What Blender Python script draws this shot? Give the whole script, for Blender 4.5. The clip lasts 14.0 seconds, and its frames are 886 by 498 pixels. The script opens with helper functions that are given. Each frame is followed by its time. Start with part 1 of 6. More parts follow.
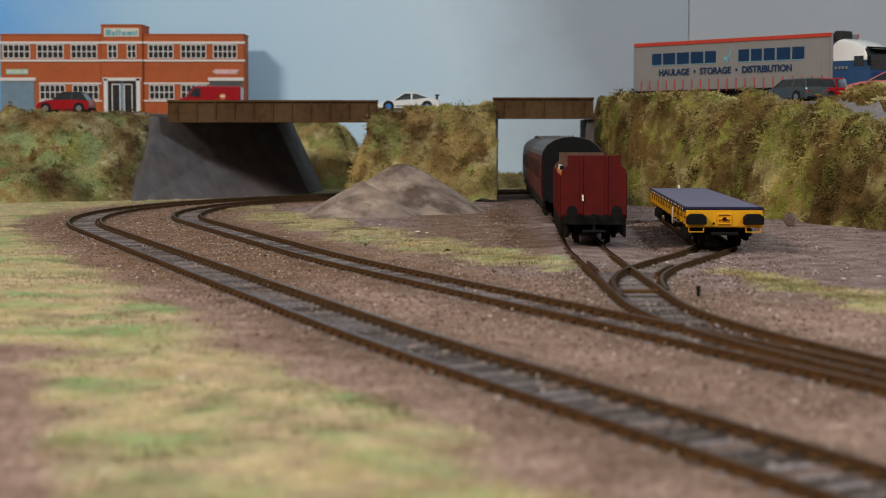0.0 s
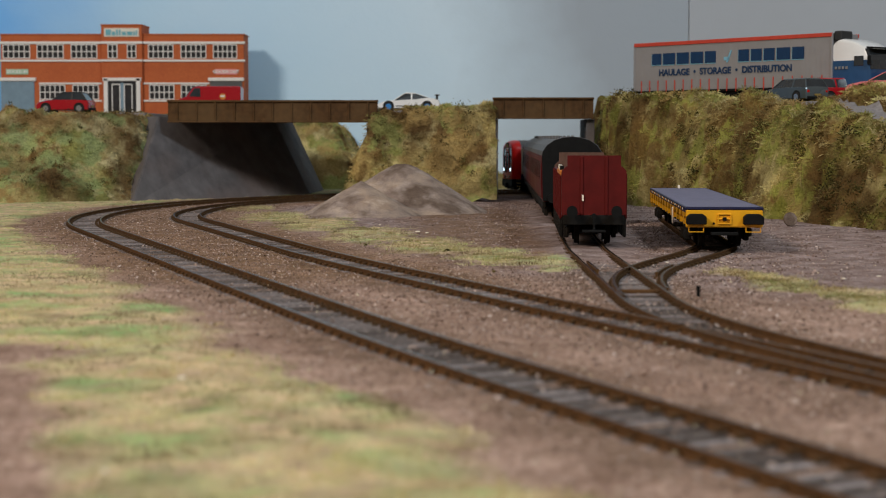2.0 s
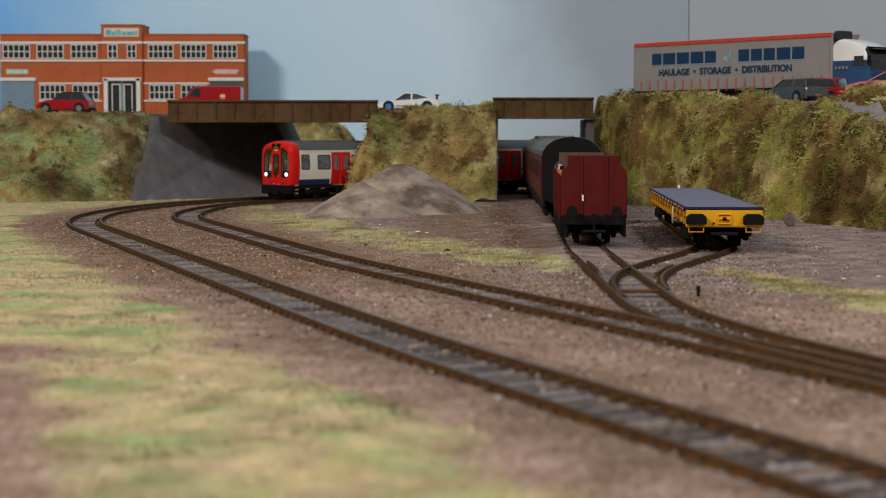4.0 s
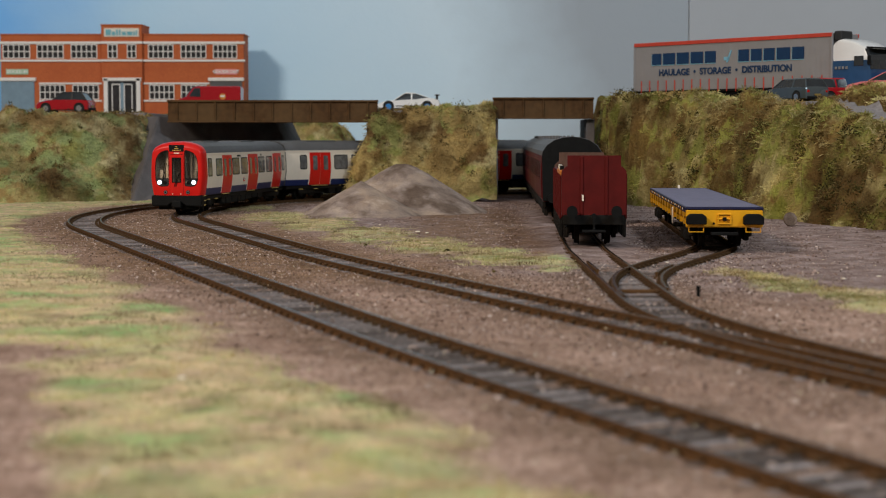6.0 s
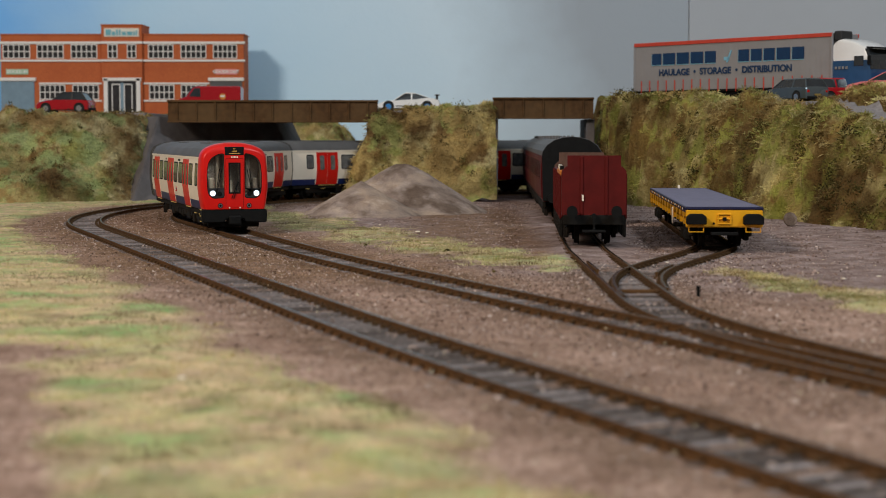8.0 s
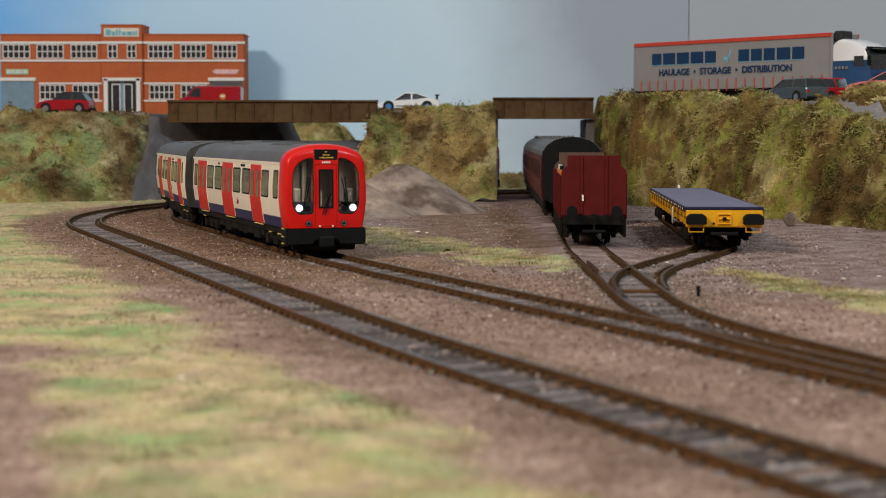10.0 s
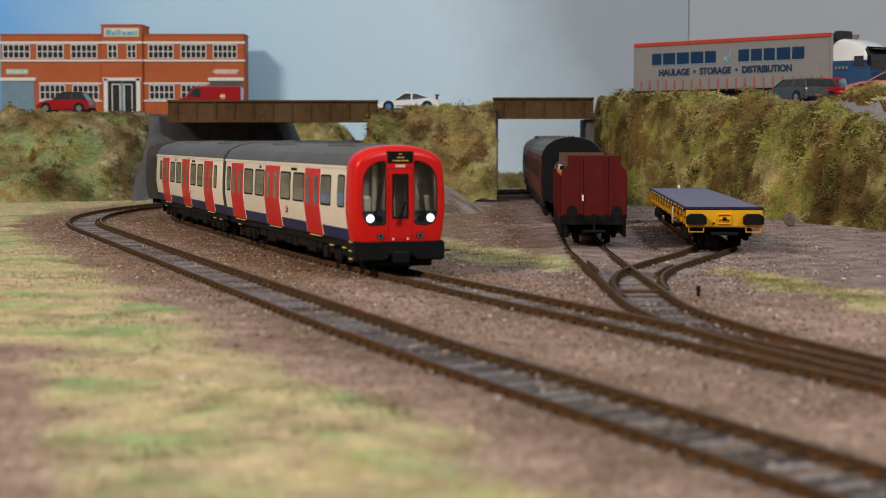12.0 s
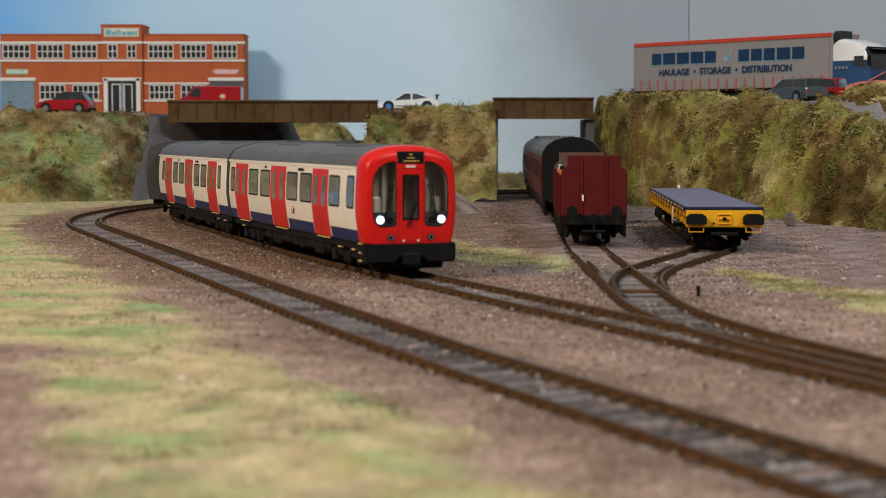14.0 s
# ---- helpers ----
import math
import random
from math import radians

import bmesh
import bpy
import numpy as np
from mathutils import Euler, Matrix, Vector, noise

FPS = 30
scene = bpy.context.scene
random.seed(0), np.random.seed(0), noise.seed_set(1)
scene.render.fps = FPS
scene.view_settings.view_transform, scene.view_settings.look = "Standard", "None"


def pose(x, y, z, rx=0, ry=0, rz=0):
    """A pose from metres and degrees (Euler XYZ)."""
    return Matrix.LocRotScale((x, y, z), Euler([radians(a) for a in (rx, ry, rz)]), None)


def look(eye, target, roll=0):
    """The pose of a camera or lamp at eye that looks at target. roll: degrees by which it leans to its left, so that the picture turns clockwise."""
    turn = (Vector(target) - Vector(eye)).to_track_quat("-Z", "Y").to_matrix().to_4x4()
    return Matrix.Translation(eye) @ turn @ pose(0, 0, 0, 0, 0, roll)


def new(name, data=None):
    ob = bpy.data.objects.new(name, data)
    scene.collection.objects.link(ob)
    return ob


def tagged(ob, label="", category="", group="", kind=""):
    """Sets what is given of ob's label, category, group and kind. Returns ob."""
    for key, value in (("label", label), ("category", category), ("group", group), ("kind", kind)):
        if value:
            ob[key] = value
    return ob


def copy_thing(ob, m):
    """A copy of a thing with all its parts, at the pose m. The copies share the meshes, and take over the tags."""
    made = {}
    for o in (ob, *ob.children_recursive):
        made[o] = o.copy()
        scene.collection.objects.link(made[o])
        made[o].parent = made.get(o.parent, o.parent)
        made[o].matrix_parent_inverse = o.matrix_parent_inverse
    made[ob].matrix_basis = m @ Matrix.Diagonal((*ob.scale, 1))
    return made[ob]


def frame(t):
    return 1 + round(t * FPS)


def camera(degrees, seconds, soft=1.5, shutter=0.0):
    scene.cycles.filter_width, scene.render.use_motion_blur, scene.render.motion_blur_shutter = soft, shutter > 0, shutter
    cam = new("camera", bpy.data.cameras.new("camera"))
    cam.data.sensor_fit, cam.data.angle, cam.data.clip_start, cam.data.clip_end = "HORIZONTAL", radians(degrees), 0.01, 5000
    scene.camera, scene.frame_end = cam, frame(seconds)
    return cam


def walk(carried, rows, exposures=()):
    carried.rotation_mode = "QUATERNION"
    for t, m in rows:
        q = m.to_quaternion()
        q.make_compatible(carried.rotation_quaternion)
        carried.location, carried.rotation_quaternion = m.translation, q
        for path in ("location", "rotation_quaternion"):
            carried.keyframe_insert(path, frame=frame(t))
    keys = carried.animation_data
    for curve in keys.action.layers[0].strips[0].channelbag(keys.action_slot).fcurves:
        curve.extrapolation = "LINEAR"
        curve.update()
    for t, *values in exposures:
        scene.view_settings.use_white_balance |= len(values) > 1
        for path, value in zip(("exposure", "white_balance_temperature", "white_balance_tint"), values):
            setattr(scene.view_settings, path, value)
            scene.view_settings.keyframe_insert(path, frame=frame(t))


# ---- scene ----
# All lengths below are in millimetres of the model layout (about 1:76) and are scaled to metres by MM.
MM = 0.001

# ---- camera ----
cam = camera(30.35, 14.0, soft=0.6)
cam.data.dof.use_dof = True
cam.data.dof.focus_distance = 0.9
cam.data.dof.aperture_fstop = 29.0
EYE = (0.0, 0.0, 51.3 * MM)
AIM = (0.0, 1.0, 51.3 * MM - 198.1 / 2890)
walk(cam, [(0.0, look(EYE, AIM)), (14.0, look(EYE, AIM))], exposures=[(0.0, -0.17), (8.2, -0.17), (10.4, -0.02), (14.0, -0.02)])

# ---- world and lights ----
# Weak even ambient fill, added; it belongs to no source.
world = bpy.data.worlds.new("ambient_fill")
world.use_nodes = True
scene.world = world
world.node_tree.nodes["Background"].inputs[0].default_value = (1.0, 0.93, 0.85, 1)
world.node_tree.nodes["Background"].inputs[1].default_value = 0.02


def lamp(name, place, target, sx, sy, power, colour):
    data = bpy.data.lights.new(name, "AREA")
    data.shape, data.size, data.size_y, data.energy, data.color = "RECTANGLE", sx, sy, power, colour
    ob = new(name, data)
    ob.matrix_world = look(place, target)
    return ob


# A warm lamp in front of the layout, a cooler one in front of its other end, and an unseen overhead panel added for
# soft fill.
lamp("layout_lamp_front", (-1.3, -0.5, 1.25), (-0.2, 0.7, 0.05), 0.4, 0.3, 33, (1.0, 0.86, 0.72))
lamp("layout_lamp_side", (0.95, -0.35, 1.3), (-0.15, 1.0, 0.05), 0.3, 0.25, 18.5, (0.8, 0.92, 1.0))
lamp("hall_ceiling_panel", (-0.3, 0.3, 2.35), (-0.3, 0.5, 0.0), 2.2, 1.4, 9, (0.82, 0.92, 1.0))


# ---- mesh helpers ----
def part(name, bm, material, parent=None, label="", smooth=False):
    """Link a bmesh, drawn in millimetres, as one mesh object."""
    me = bpy.data.meshes.new(name)
    bmesh.ops.scale(bm, vec=(MM, MM, MM), verts=bm.verts)
    bm.to_mesh(me)
    bm.free()
    mats = material if isinstance(material, (list, tuple)) else [material]
    for m in mats:
        me.materials.append(m)
    if smooth:
        for p in me.polygons:
            p.use_smooth = True
        if smooth is not True:
            me.set_sharp_from_angle(angle=radians(smooth))
    ob = new(name, me)
    if parent:
        ob.parent = parent
    if label:
        tagged(ob, label)
    return ob


def empty(name, x=0, y=0, z=0, rz=0, rx=0, ry=0):
    ob = new(name)
    ob.empty_display_size = 0.01
    ob.matrix_world = pose(x * MM, y * MM, z * MM, rx, ry, rz)
    return ob


def at(ob, x, y, z, rx=0, ry=0, rz=0):
    ob.matrix_basis = pose(x * MM, y * MM, z * MM, rx, ry, rz)
    return ob


def box(bm, x0, x1, y0, y1, z0, z1, bevel=0.0, mi=0, segs=1):
    geo = bmesh.ops.create_cube(bm, size=1.0)
    vs = geo["verts"]
    for v in vs:
        v.co = Vector(((x0 + x1) / 2 + v.co.x * (x1 - x0), (y0 + y1) / 2 + v.co.y * (y1 - y0), (z0 + z1) / 2 + v.co.z * (z1 - z0)))
    fs = {f for v in vs for f in v.link_faces}
    if bevel:
        es = list({e for v in vs for e in v.link_edges})
        out = bmesh.ops.bevel(bm, geom=es, offset=bevel, segments=segs, affect="EDGES", profile=0.5)
        fs = set(out["faces"]) | {f for f in fs if f.is_valid}
    for f in fs:
        f.material_index = mi
    return vs


def cyl(bm, centre, axis, r, length, n=16, r2=None, mi=0):
    m = Matrix.Translation(centre) @ Vector((0, 0, 1)).rotation_difference(Vector(axis)).to_matrix().to_4x4()
    out = bmesh.ops.create_cone(bm, cap_ends=True, segments=n, radius1=r, radius2=r if r2 is None else r2, depth=length, matrix=m)
    for f in {f for v in out["verts"] for f in v.link_faces}:
        f.material_index = mi
    return out["verts"]


def loft(bm, rings, closed=True, caps=True, mi=0):
    """Skin a list of equally long rings of points."""
    vr = [[bm.verts.new(p) for p in r] for r in rings]
    n = len(vr[0])
    for a, b in zip(vr, vr[1:]):
        for i in range(n if closed else n - 1):
            j = (i + 1) % n
            f = bm.faces.new((a[i], a[j], b[j], b[i]))
            f.material_index = mi
    if caps:
        for r, flip in ((vr[0], True), (vr[-1], False)):
            f = bm.faces.new(r[::-1] if flip else r)
            f.material_index = mi
    return vr


def prism(bm, outline, y0, y1, axis="y", mi=0):
    """Push a flat outline of (a, b) points from y0 to y1 along an axis."""
    def p(a, b, c):
        return (a, c, b) if axis == "y" else ((c, a, b) if axis == "x" else (a, b, c))
    vr = loft(bm, [[p(a, b, y0) for a, b in outline], [p(a, b, y1) for a, b in outline]], mi=mi)
    bmesh.ops.recalc_face_normals(bm, faces=bm.faces)
    return vr


# ---- materials ----
def nodes_of(m):
    m.use_nodes = True
    return m.node_tree.nodes, m.node_tree.links, m.node_tree.nodes["Principled BSDF"]


def coords(nt, ln, world_space=False):
    """Coordinates in millimetres."""
    src = nt.new("ShaderNodeNewGeometry").outputs["Position"] if world_space else nt.new("ShaderNodeTexCoord").outputs["Object"]
    mp = nt.new("ShaderNodeVectorMath")
    mp.operation = "SCALE"
    mp.inputs["Scale"].default_value = 1000.0
    ln.new(src, mp.inputs[0])
    return mp.outputs[0]


def noise_of(nt, ln, vec, size, detail=4.0, rough=0.6):
    n = nt.new("ShaderNodeTexNoise")
    n.inputs["Scale"].default_value = 1.0 / size
    n.inputs["Detail"].default_value = detail
    n.inputs["Roughness"].default_value = rough
    ln.new(vec, n.inputs["Vector"])
    return n.outputs["Fac"]


def ramp_of(nt, ln, fac, stops):
    r = nt.new("ShaderNodeValToRGB")
    el = r.color_ramp.elements
    while len(el) < len(stops):
        el.new(0.5)
    for e, (p, c) in zip(el, stops):
        e.position, e.color = p, (*c, 1)
    ln.new(fac, r.inputs[0])
    return r.outputs[0]


def mix_of(nt, ln, fac, a, b):
    m = nt.new("ShaderNodeMix")
    m.data_type = "RGBA"
    for s, v in ((m.inputs["Factor"], fac), (m.inputs["A"], a), (m.inputs["B"], b)):
        if isinstance(v, (int, float)):
            s.default_value = v
        elif isinstance(v, tuple):
            s.default_value = (*v, 1)
        else:
            ln.new(v, s)
    return m.outputs["Result"]


def material(name, colour, rough=0.5, metal=0.0, vary=0.12, grain=3.0, bump=0.0, bump_size=1.0, coat=0.0, dirt=None, world_space=False, gloss=0.35):
    """A painted or plain surface with fine grain and broader staining."""
    m = bpy.data.materials.new(name)
    nt, ln, bs = nodes_of(m)
    vec = coords(nt, ln, world_space)
    fine, broad = noise_of(nt, ln, vec, grain), noise_of(nt, ln, vec, grain * 9, 3)
    dark = tuple(c * (1 - vary) for c in colour)
    lite = tuple(min(1, c * (1 + vary)) for c in colour)
    col = ramp_of(nt, ln, fine, [(0.3, dark), (0.7, lite)])
    if dirt:
        f = ramp_of(nt, ln, broad, [(0.48, (0, 0, 0)), (0.72, (0.75, 0.75, 0.75))])
        col = mix_of(nt, ln, f, col, dirt)
    ln.new(col, bs.inputs["Base Color"])
    rr = nt.new("ShaderNodeMapRange")
    rr.inputs["To Min"].default_value, rr.inputs["To Max"].default_value = max(0.02, rough - 0.08), min(1, rough + 0.08)
    ln.new(broad, rr.inputs["Value"])
    ln.new(rr.outputs[0], bs.inputs["Roughness"])
    bs.inputs["Metallic"].default_value = metal
    bs.inputs["Coat Weight"].default_value = coat
    bs.inputs["Specular IOR Level"].default_value = gloss
    if bump:
        b = nt.new("ShaderNodeBump")
        b.inputs["Strength"].default_value = 0.8
        b.inputs["Distance"].default_value = bump * MM
        ln.new(noise_of(nt, ln, vec, bump_size, 5), b.inputs["Height"])
        ln.new(b.outputs[0], bs.inputs["Normal"])
    return m


def glow(name, colour, strength):
    m = bpy.data.materials.new(name)
    nt, ln, bs = nodes_of(m)
    bs.inputs["Base Color"].default_value = (*colour, 1)
    bs.inputs["Emission Color"].default_value = (*colour, 1)
    bs.inputs["Emission Strength"].default_value = strength
    return m


def glass(name, colour, rough=0.05, see=0.0):
    m = bpy.data.materials.new(name)
    nt, ln, bs = nodes_of(m)
    bs.inputs["Base Color"].default_value = (*colour, 1)
    bs.inputs["Roughness"].default_value = rough
    bs.inputs["Transmission Weight"].default_value = see
    bs.inputs["IOR"].default_value = 1.45
    return m


def patchy(name, palette, size, bump, bump_size, rough=0.95, fleck=None):
    """Scatter material: overlapping clumps of several colours, each by a noise of its own, with fine grain."""
    m = bpy.data.materials.new(name)
    nt, ln, bs = nodes_of(m)
    vec = coords(nt, ln, True)
    col = palette[0]
    for i, c in enumerate(palette[1:]):
        shift = nt.new("ShaderNodeVectorMath")
        shift.operation = "ADD"
        shift.inputs[1].default_value = (311.0 * i + 17, 97.0 * i, 53.0 * i)
        ln.new(vec, shift.inputs[0])
        mask = ramp_of(nt, ln, noise_of(nt, ln, shift.outputs[0], size * (0.75 + 0.3 * (i % 3)), 5, 0.62), [(0.5, (0, 0, 0)), (0.58, (0.9, 0.9, 0.9))])
        col = mix_of(nt, ln, mask, col, c)
    fine = noise_of(nt, ln, vec, bump_size, 4, 0.7)
    shade = ramp_of(nt, ln, fine, [(0.3, (0.72, 0.72, 0.72)), (0.72, (1.24, 1.24, 1.24))])
    clump = ramp_of(nt, ln, noise_of(nt, ln, vec, size * 1.25, 3, 0.55), [(0.36, (0.48, 0.44, 0.4)), (0.5, (1.0, 1.0, 1.0)), (0.62, (1.32, 1.3, 1.2))])
    for tone in (shade, clump):
        mul = nt.new("ShaderNodeMix")
        mul.data_type, mul.blend_type = "RGBA", "MULTIPLY"
        mul.inputs["Factor"].default_value = 1.0
        ln.new(col, mul.inputs["A"])
        ln.new(tone, mul.inputs["B"])
        col = mul.outputs["Result"]
    if fleck:
        spot = ramp_of(nt, ln, noise_of(nt, ln, vec, bump_size * 0.7, 2), [(0.66, (0, 0, 0)), (0.74, (1, 1, 1))])
        col = mix_of(nt, ln, spot, col, fleck)
    ln.new(col, bs.inputs["Base Color"])
    bs.inputs["Roughness"].default_value = rough
    bs.inputs["Specular IOR Level"].default_value = 0.15
    b = nt.new("ShaderNodeBump")
    b.inputs["Distance"].default_value = bump * MM
    ln.new(fine, b.inputs["Height"])
    ln.new(b.outputs[0], bs.inputs["Normal"])
    return m


M_RAIL_SIDE = material("rusty_rail", (0.09, 0.045, 0.018), 0.85, 0.0, 0.35, 2.0, 0.1, 0.6, dirt=(0.125, 0.06, 0.022), gloss=0.15)
M_RAIL_TOP = material("worn_rail_head", (0.08, 0.065, 0.055), 0.24, 0.6, 0.25, 3.0)
M_CHAIR = material("rail_chair", (0.085, 0.048, 0.022), 0.85, 0, 0.4, 1.5, gloss=0.15)


def sleeper_material():
    """Weathered sleepers, each dusted differently with grey ballast."""
    m = material("sleeper", (0.19, 0.165, 0.158), 0.9, 0, 0.4, 1.4, 0.2, 0.6, world_space=True)
    nt, ln, bs = nodes_of(m)
    info = nt.new("ShaderNodeObjectInfo")
    base = bs.inputs["Base Color"].links[0].from_socket
    dust = ramp_of(nt, ln, info.outputs["Random"], [(0.0, (0.45, 0.4, 0.37)), (0.5, (0.95, 0.92, 0.92)), (1.0, (1.5, 1.5, 1.55))])
    mul = nt.new("ShaderNodeMix")
    mul.data_type, mul.blend_type = "RGBA", "MULTIPLY"
    mul.inputs["Factor"].default_value = 1.0
    ln.new(base, mul.inputs["A"])
    ln.new(dust, mul.inputs["B"])
    ln.new(mul.outputs["Result"], bs.inputs["Base Color"])
    return m


M_SLEEPER = sleeper_material()

M_GIRDER = material("brown_girder", (0.075, 0.036, 0.012), 0.65, 0, 0.35, 5, 0.15, 1.5, dirt=(0.12, 0.07, 0.03), gloss=0.2)
# Grey mixed with broad brown patches.
M_WALLC = material("painted_concrete", (0.14, 0.13, 0.135), 0.8, 0, 0.25, 14, 0.3, 2, dirt=(0.17, 0.105, 0.082))
M_HILL = patchy("hill_scatter", [(0.35, 0.275, 0.1), (0.22, 0.225, 0.045), (0.56, 0.47, 0.21), (0.17, 0.105, 0.036), (0.34, 0.35, 0.085), (0.2, 0.12, 0.042)], 36, 2.5, 1.8)
M_HILL_PALE = patchy("pale_hill_scatter", [(0.44, 0.34, 0.14), (0.27, 0.27, 0.075), (0.62, 0.53, 0.27), (0.15, 0.08, 0.028), (0.34, 0.36, 0.12), (0.4, 0.28, 0.11)], 38, 2.5, 1.8)
# Greener mix, also darkened in place of lamp falloff at this end.
M_HILL_LEFT = patchy("green_dimmed_hill_scatter", [(0.4, 0.34, 0.15), (0.24, 0.25, 0.08), (0.6, 0.53, 0.3), (0.17, 0.1, 0.04), (0.31, 0.37, 0.16), (0.3, 0.2, 0.085)], 42, 2.5, 1.8)
M_TARMAC = material("grey_tarmac", (0.24, 0.22, 0.22), 0.9, 0, 0.2, 2, 0.2, 1, world_space=True)
M_SAND = patchy("sand_heap", [(0.33, 0.255, 0.215), (0.27, 0.2, 0.165), (0.4, 0.32, 0.28)], 18, 0.6, 0.8)
M_BOARD = material("plywood_board", (0.3, 0.2, 0.11), 0.6, 0, 0.15, 8)


def stone_material():
    """Ballast stones from dark brown to pale pink, one by one."""
    m = material("stone_chips", (0.3, 0.22, 0.18), 0.9, 0, 0.2, 2, gloss=0.2)
    nt, ln, bs = nodes_of(m)
    geo = nt.new("ShaderNodeNewGeometry")
    ln.new(ramp_of(nt, ln, geo.outputs["Random Per Island"], [(0.0, (0.09, 0.055, 0.04)), (0.35, (0.27, 0.18, 0.14)), (0.75, (0.42, 0.3, 0.25)), (1.0, (0.7, 0.58, 0.52))]), bs.inputs["Base Color"])
    return m


M_STONE = stone_material()
M_CRUMB = patchy("dried_earth", [(0.27, 0.195, 0.178), (0.2, 0.14, 0.12), (0.36, 0.28, 0.26)], 12, 0.2, 0.8)
M_VERGE = patchy("verge_fibres", [(0.38, 0.33, 0.15), (0.25, 0.27, 0.09), (0.5, 0.44, 0.24), (0.28, 0.2, 0.11)], 22, 0.1, 3)
M_FIBRE = patchy("grass_fibres", [(0.5, 0.46, 0.24), (0.38, 0.42, 0.19), (0.66, 0.58, 0.37), (0.48, 0.38, 0.23)], 30, 0.1, 3)
M_HAY = patchy("dry_fibres", [(0.39, 0.31, 0.11), (0.24, 0.25, 0.05), (0.62, 0.53, 0.24), (0.18, 0.115, 0.04), (0.37, 0.38, 0.09), (0.22, 0.135, 0.047)], 36, 0.1, 3)
M_HAY_PALE = patchy("pale_dry_fibres", [(0.48, 0.38, 0.16), (0.3, 0.3, 0.085), (0.66, 0.57, 0.3), (0.16, 0.09, 0.03), (0.38, 0.4, 0.14), (0.44, 0.31, 0.13)], 38, 0.1, 3)
# Fibres in the same green palette, dimmed likewise for the falloff.
M_HAY_LEFT = patchy("green_dimmed_fibres", [(0.44, 0.38, 0.17), (0.27, 0.28, 0.09), (0.64, 0.57, 0.32), (0.18, 0.105, 0.042), (0.34, 0.41, 0.18), (0.34, 0.22, 0.09)], 42, 0.1, 3)
M_BUSH = patchy("dark_bush_leaves", [(0.06, 0.055, 0.015), (0.1, 0.075, 0.025), (0.14, 0.1, 0.035)], 14, 0.1, 2)


def ground_material():
    """Ballast, grass and yard dirt, blended by two masks stored on the mesh."""
    m = bpy.data.materials.new("layout_ground")
    nt, ln, bs = nodes_of(m)
    vec = coords(nt, ln, True)
    at_ = nt.new("ShaderNodeAttribute")
    at_.attribute_name = "cover"
    sep = nt.new("ShaderNodeSeparateColor")
    ln.new(at_.outputs["Color"], sep.inputs[0])
    fine, mid, broad = noise_of(nt, ln, vec, 1.5, 5, 0.75), noise_of(nt, ln, vec, 9, 4), noise_of(nt, ln, vec, 62, 5)
    ballast = ramp_of(nt, ln, fine, [(0.36, (0.13, 0.078, 0.056)), (0.46, (0.36, 0.238, 0.185)), (0.56, (0.47, 0.325, 0.26)), (0.66, (0.76, 0.59, 0.5))])
    ballast = mix_of(nt, ln, ramp_of(nt, ln, broad, [(0.42, (0, 0, 0)), (0.68, (0.6, 0.6, 0.6))]), ballast, (0.22, 0.135, 0.095))
    grass = ramp_of(nt, ln, broad, [(0.34, (0.3, 0.46, 0.18)), (0.43, (0.5, 0.5, 0.24)), (0.5, (0.68, 0.52, 0.32)), (0.57, (0.52, 0.5, 0.25)), (0.64, (0.31, 0.47, 0.19))])
    grass = mix_of(nt, ln, ramp_of(nt, ln, mid, [(0.46, (0, 0, 0)), (0.7, (0.75, 0.75, 0.75))]), grass, (0.46, 0.33, 0.24))
    clod = nt.new("ShaderNodeMath")
    clod.operation = "MULTIPLY_ADD"
    ln.new(fine, clod.inputs[0])
    clod.inputs[1].default_value = 0.5
    ln.new(noise_of(nt, ln, vec, 16, 5, 0.7), clod.inputs[2])
    clod_mid = nt.new("ShaderNodeMath")
    clod_mid.operation = "SUBTRACT"
    ln.new(clod.outputs[0], clod_mid.inputs[0])
    clod_mid.inputs[1].default_value = 0.25
    yard = ramp_of(nt, ln, clod_mid.outputs[0], [(0.32, (0.17, 0.108, 0.09)), (0.44, (0.255, 0.182, 0.165)), (0.54, (0.31, 0.235, 0.222)), (0.68, (0.42, 0.34, 0.33))])
    edge = nt.new("ShaderNodeMath")
    edge.operation = "MULTIPLY_ADD"
    ln.new(mid, edge.inputs[0])
    edge.inputs[1].default_value = 0.7
    ln.new(sep.outputs[0], edge.inputs[2])
    track_bed = ramp_of(nt, ln, fine, [(0.38, (0.02, 0.016, 0.014)), (0.64, (0.11, 0.085, 0.075))])
    gm = ramp_of(nt, ln, edge.outputs[0], [(0.52, (0, 0, 0)), (1.12, (1, 1, 1))])
    col = mix_of(nt, ln, sep.outputs[1], ballast, yard)
    col = mix_of(nt, ln, gm, col, grass)
    rust = ramp_of(nt, ln, sep.outputs[2], [(0.0, (0, 0, 0)), (0.3, (0.75, 0.75, 0.75)), (0.6, (0, 0, 0))])
    col = mix_of(nt, ln, rust, col, ramp_of(nt, ln, fine, [(0.3, (0.09, 0.055, 0.035)), (0.7, (0.3, 0.2, 0.14))]))
    col = mix_of(nt, ln, ramp_of(nt, ln, sep.outputs[2], [(0.5, (0, 0, 0)), (0.8, (1, 1, 1))]), col, track_bed)
    soil = ramp_of(nt, ln, fine, [(0.3, (0.1, 0.052, 0.025)), (0.5, (0.215, 0.125, 0.066)), (0.72, (0.36, 0.23, 0.14))])
    bare = nt.new("ShaderNodeMath")
    bare.operation = "MULTIPLY"
    ln.new(at_.outputs["Alpha"], bare.inputs[0])
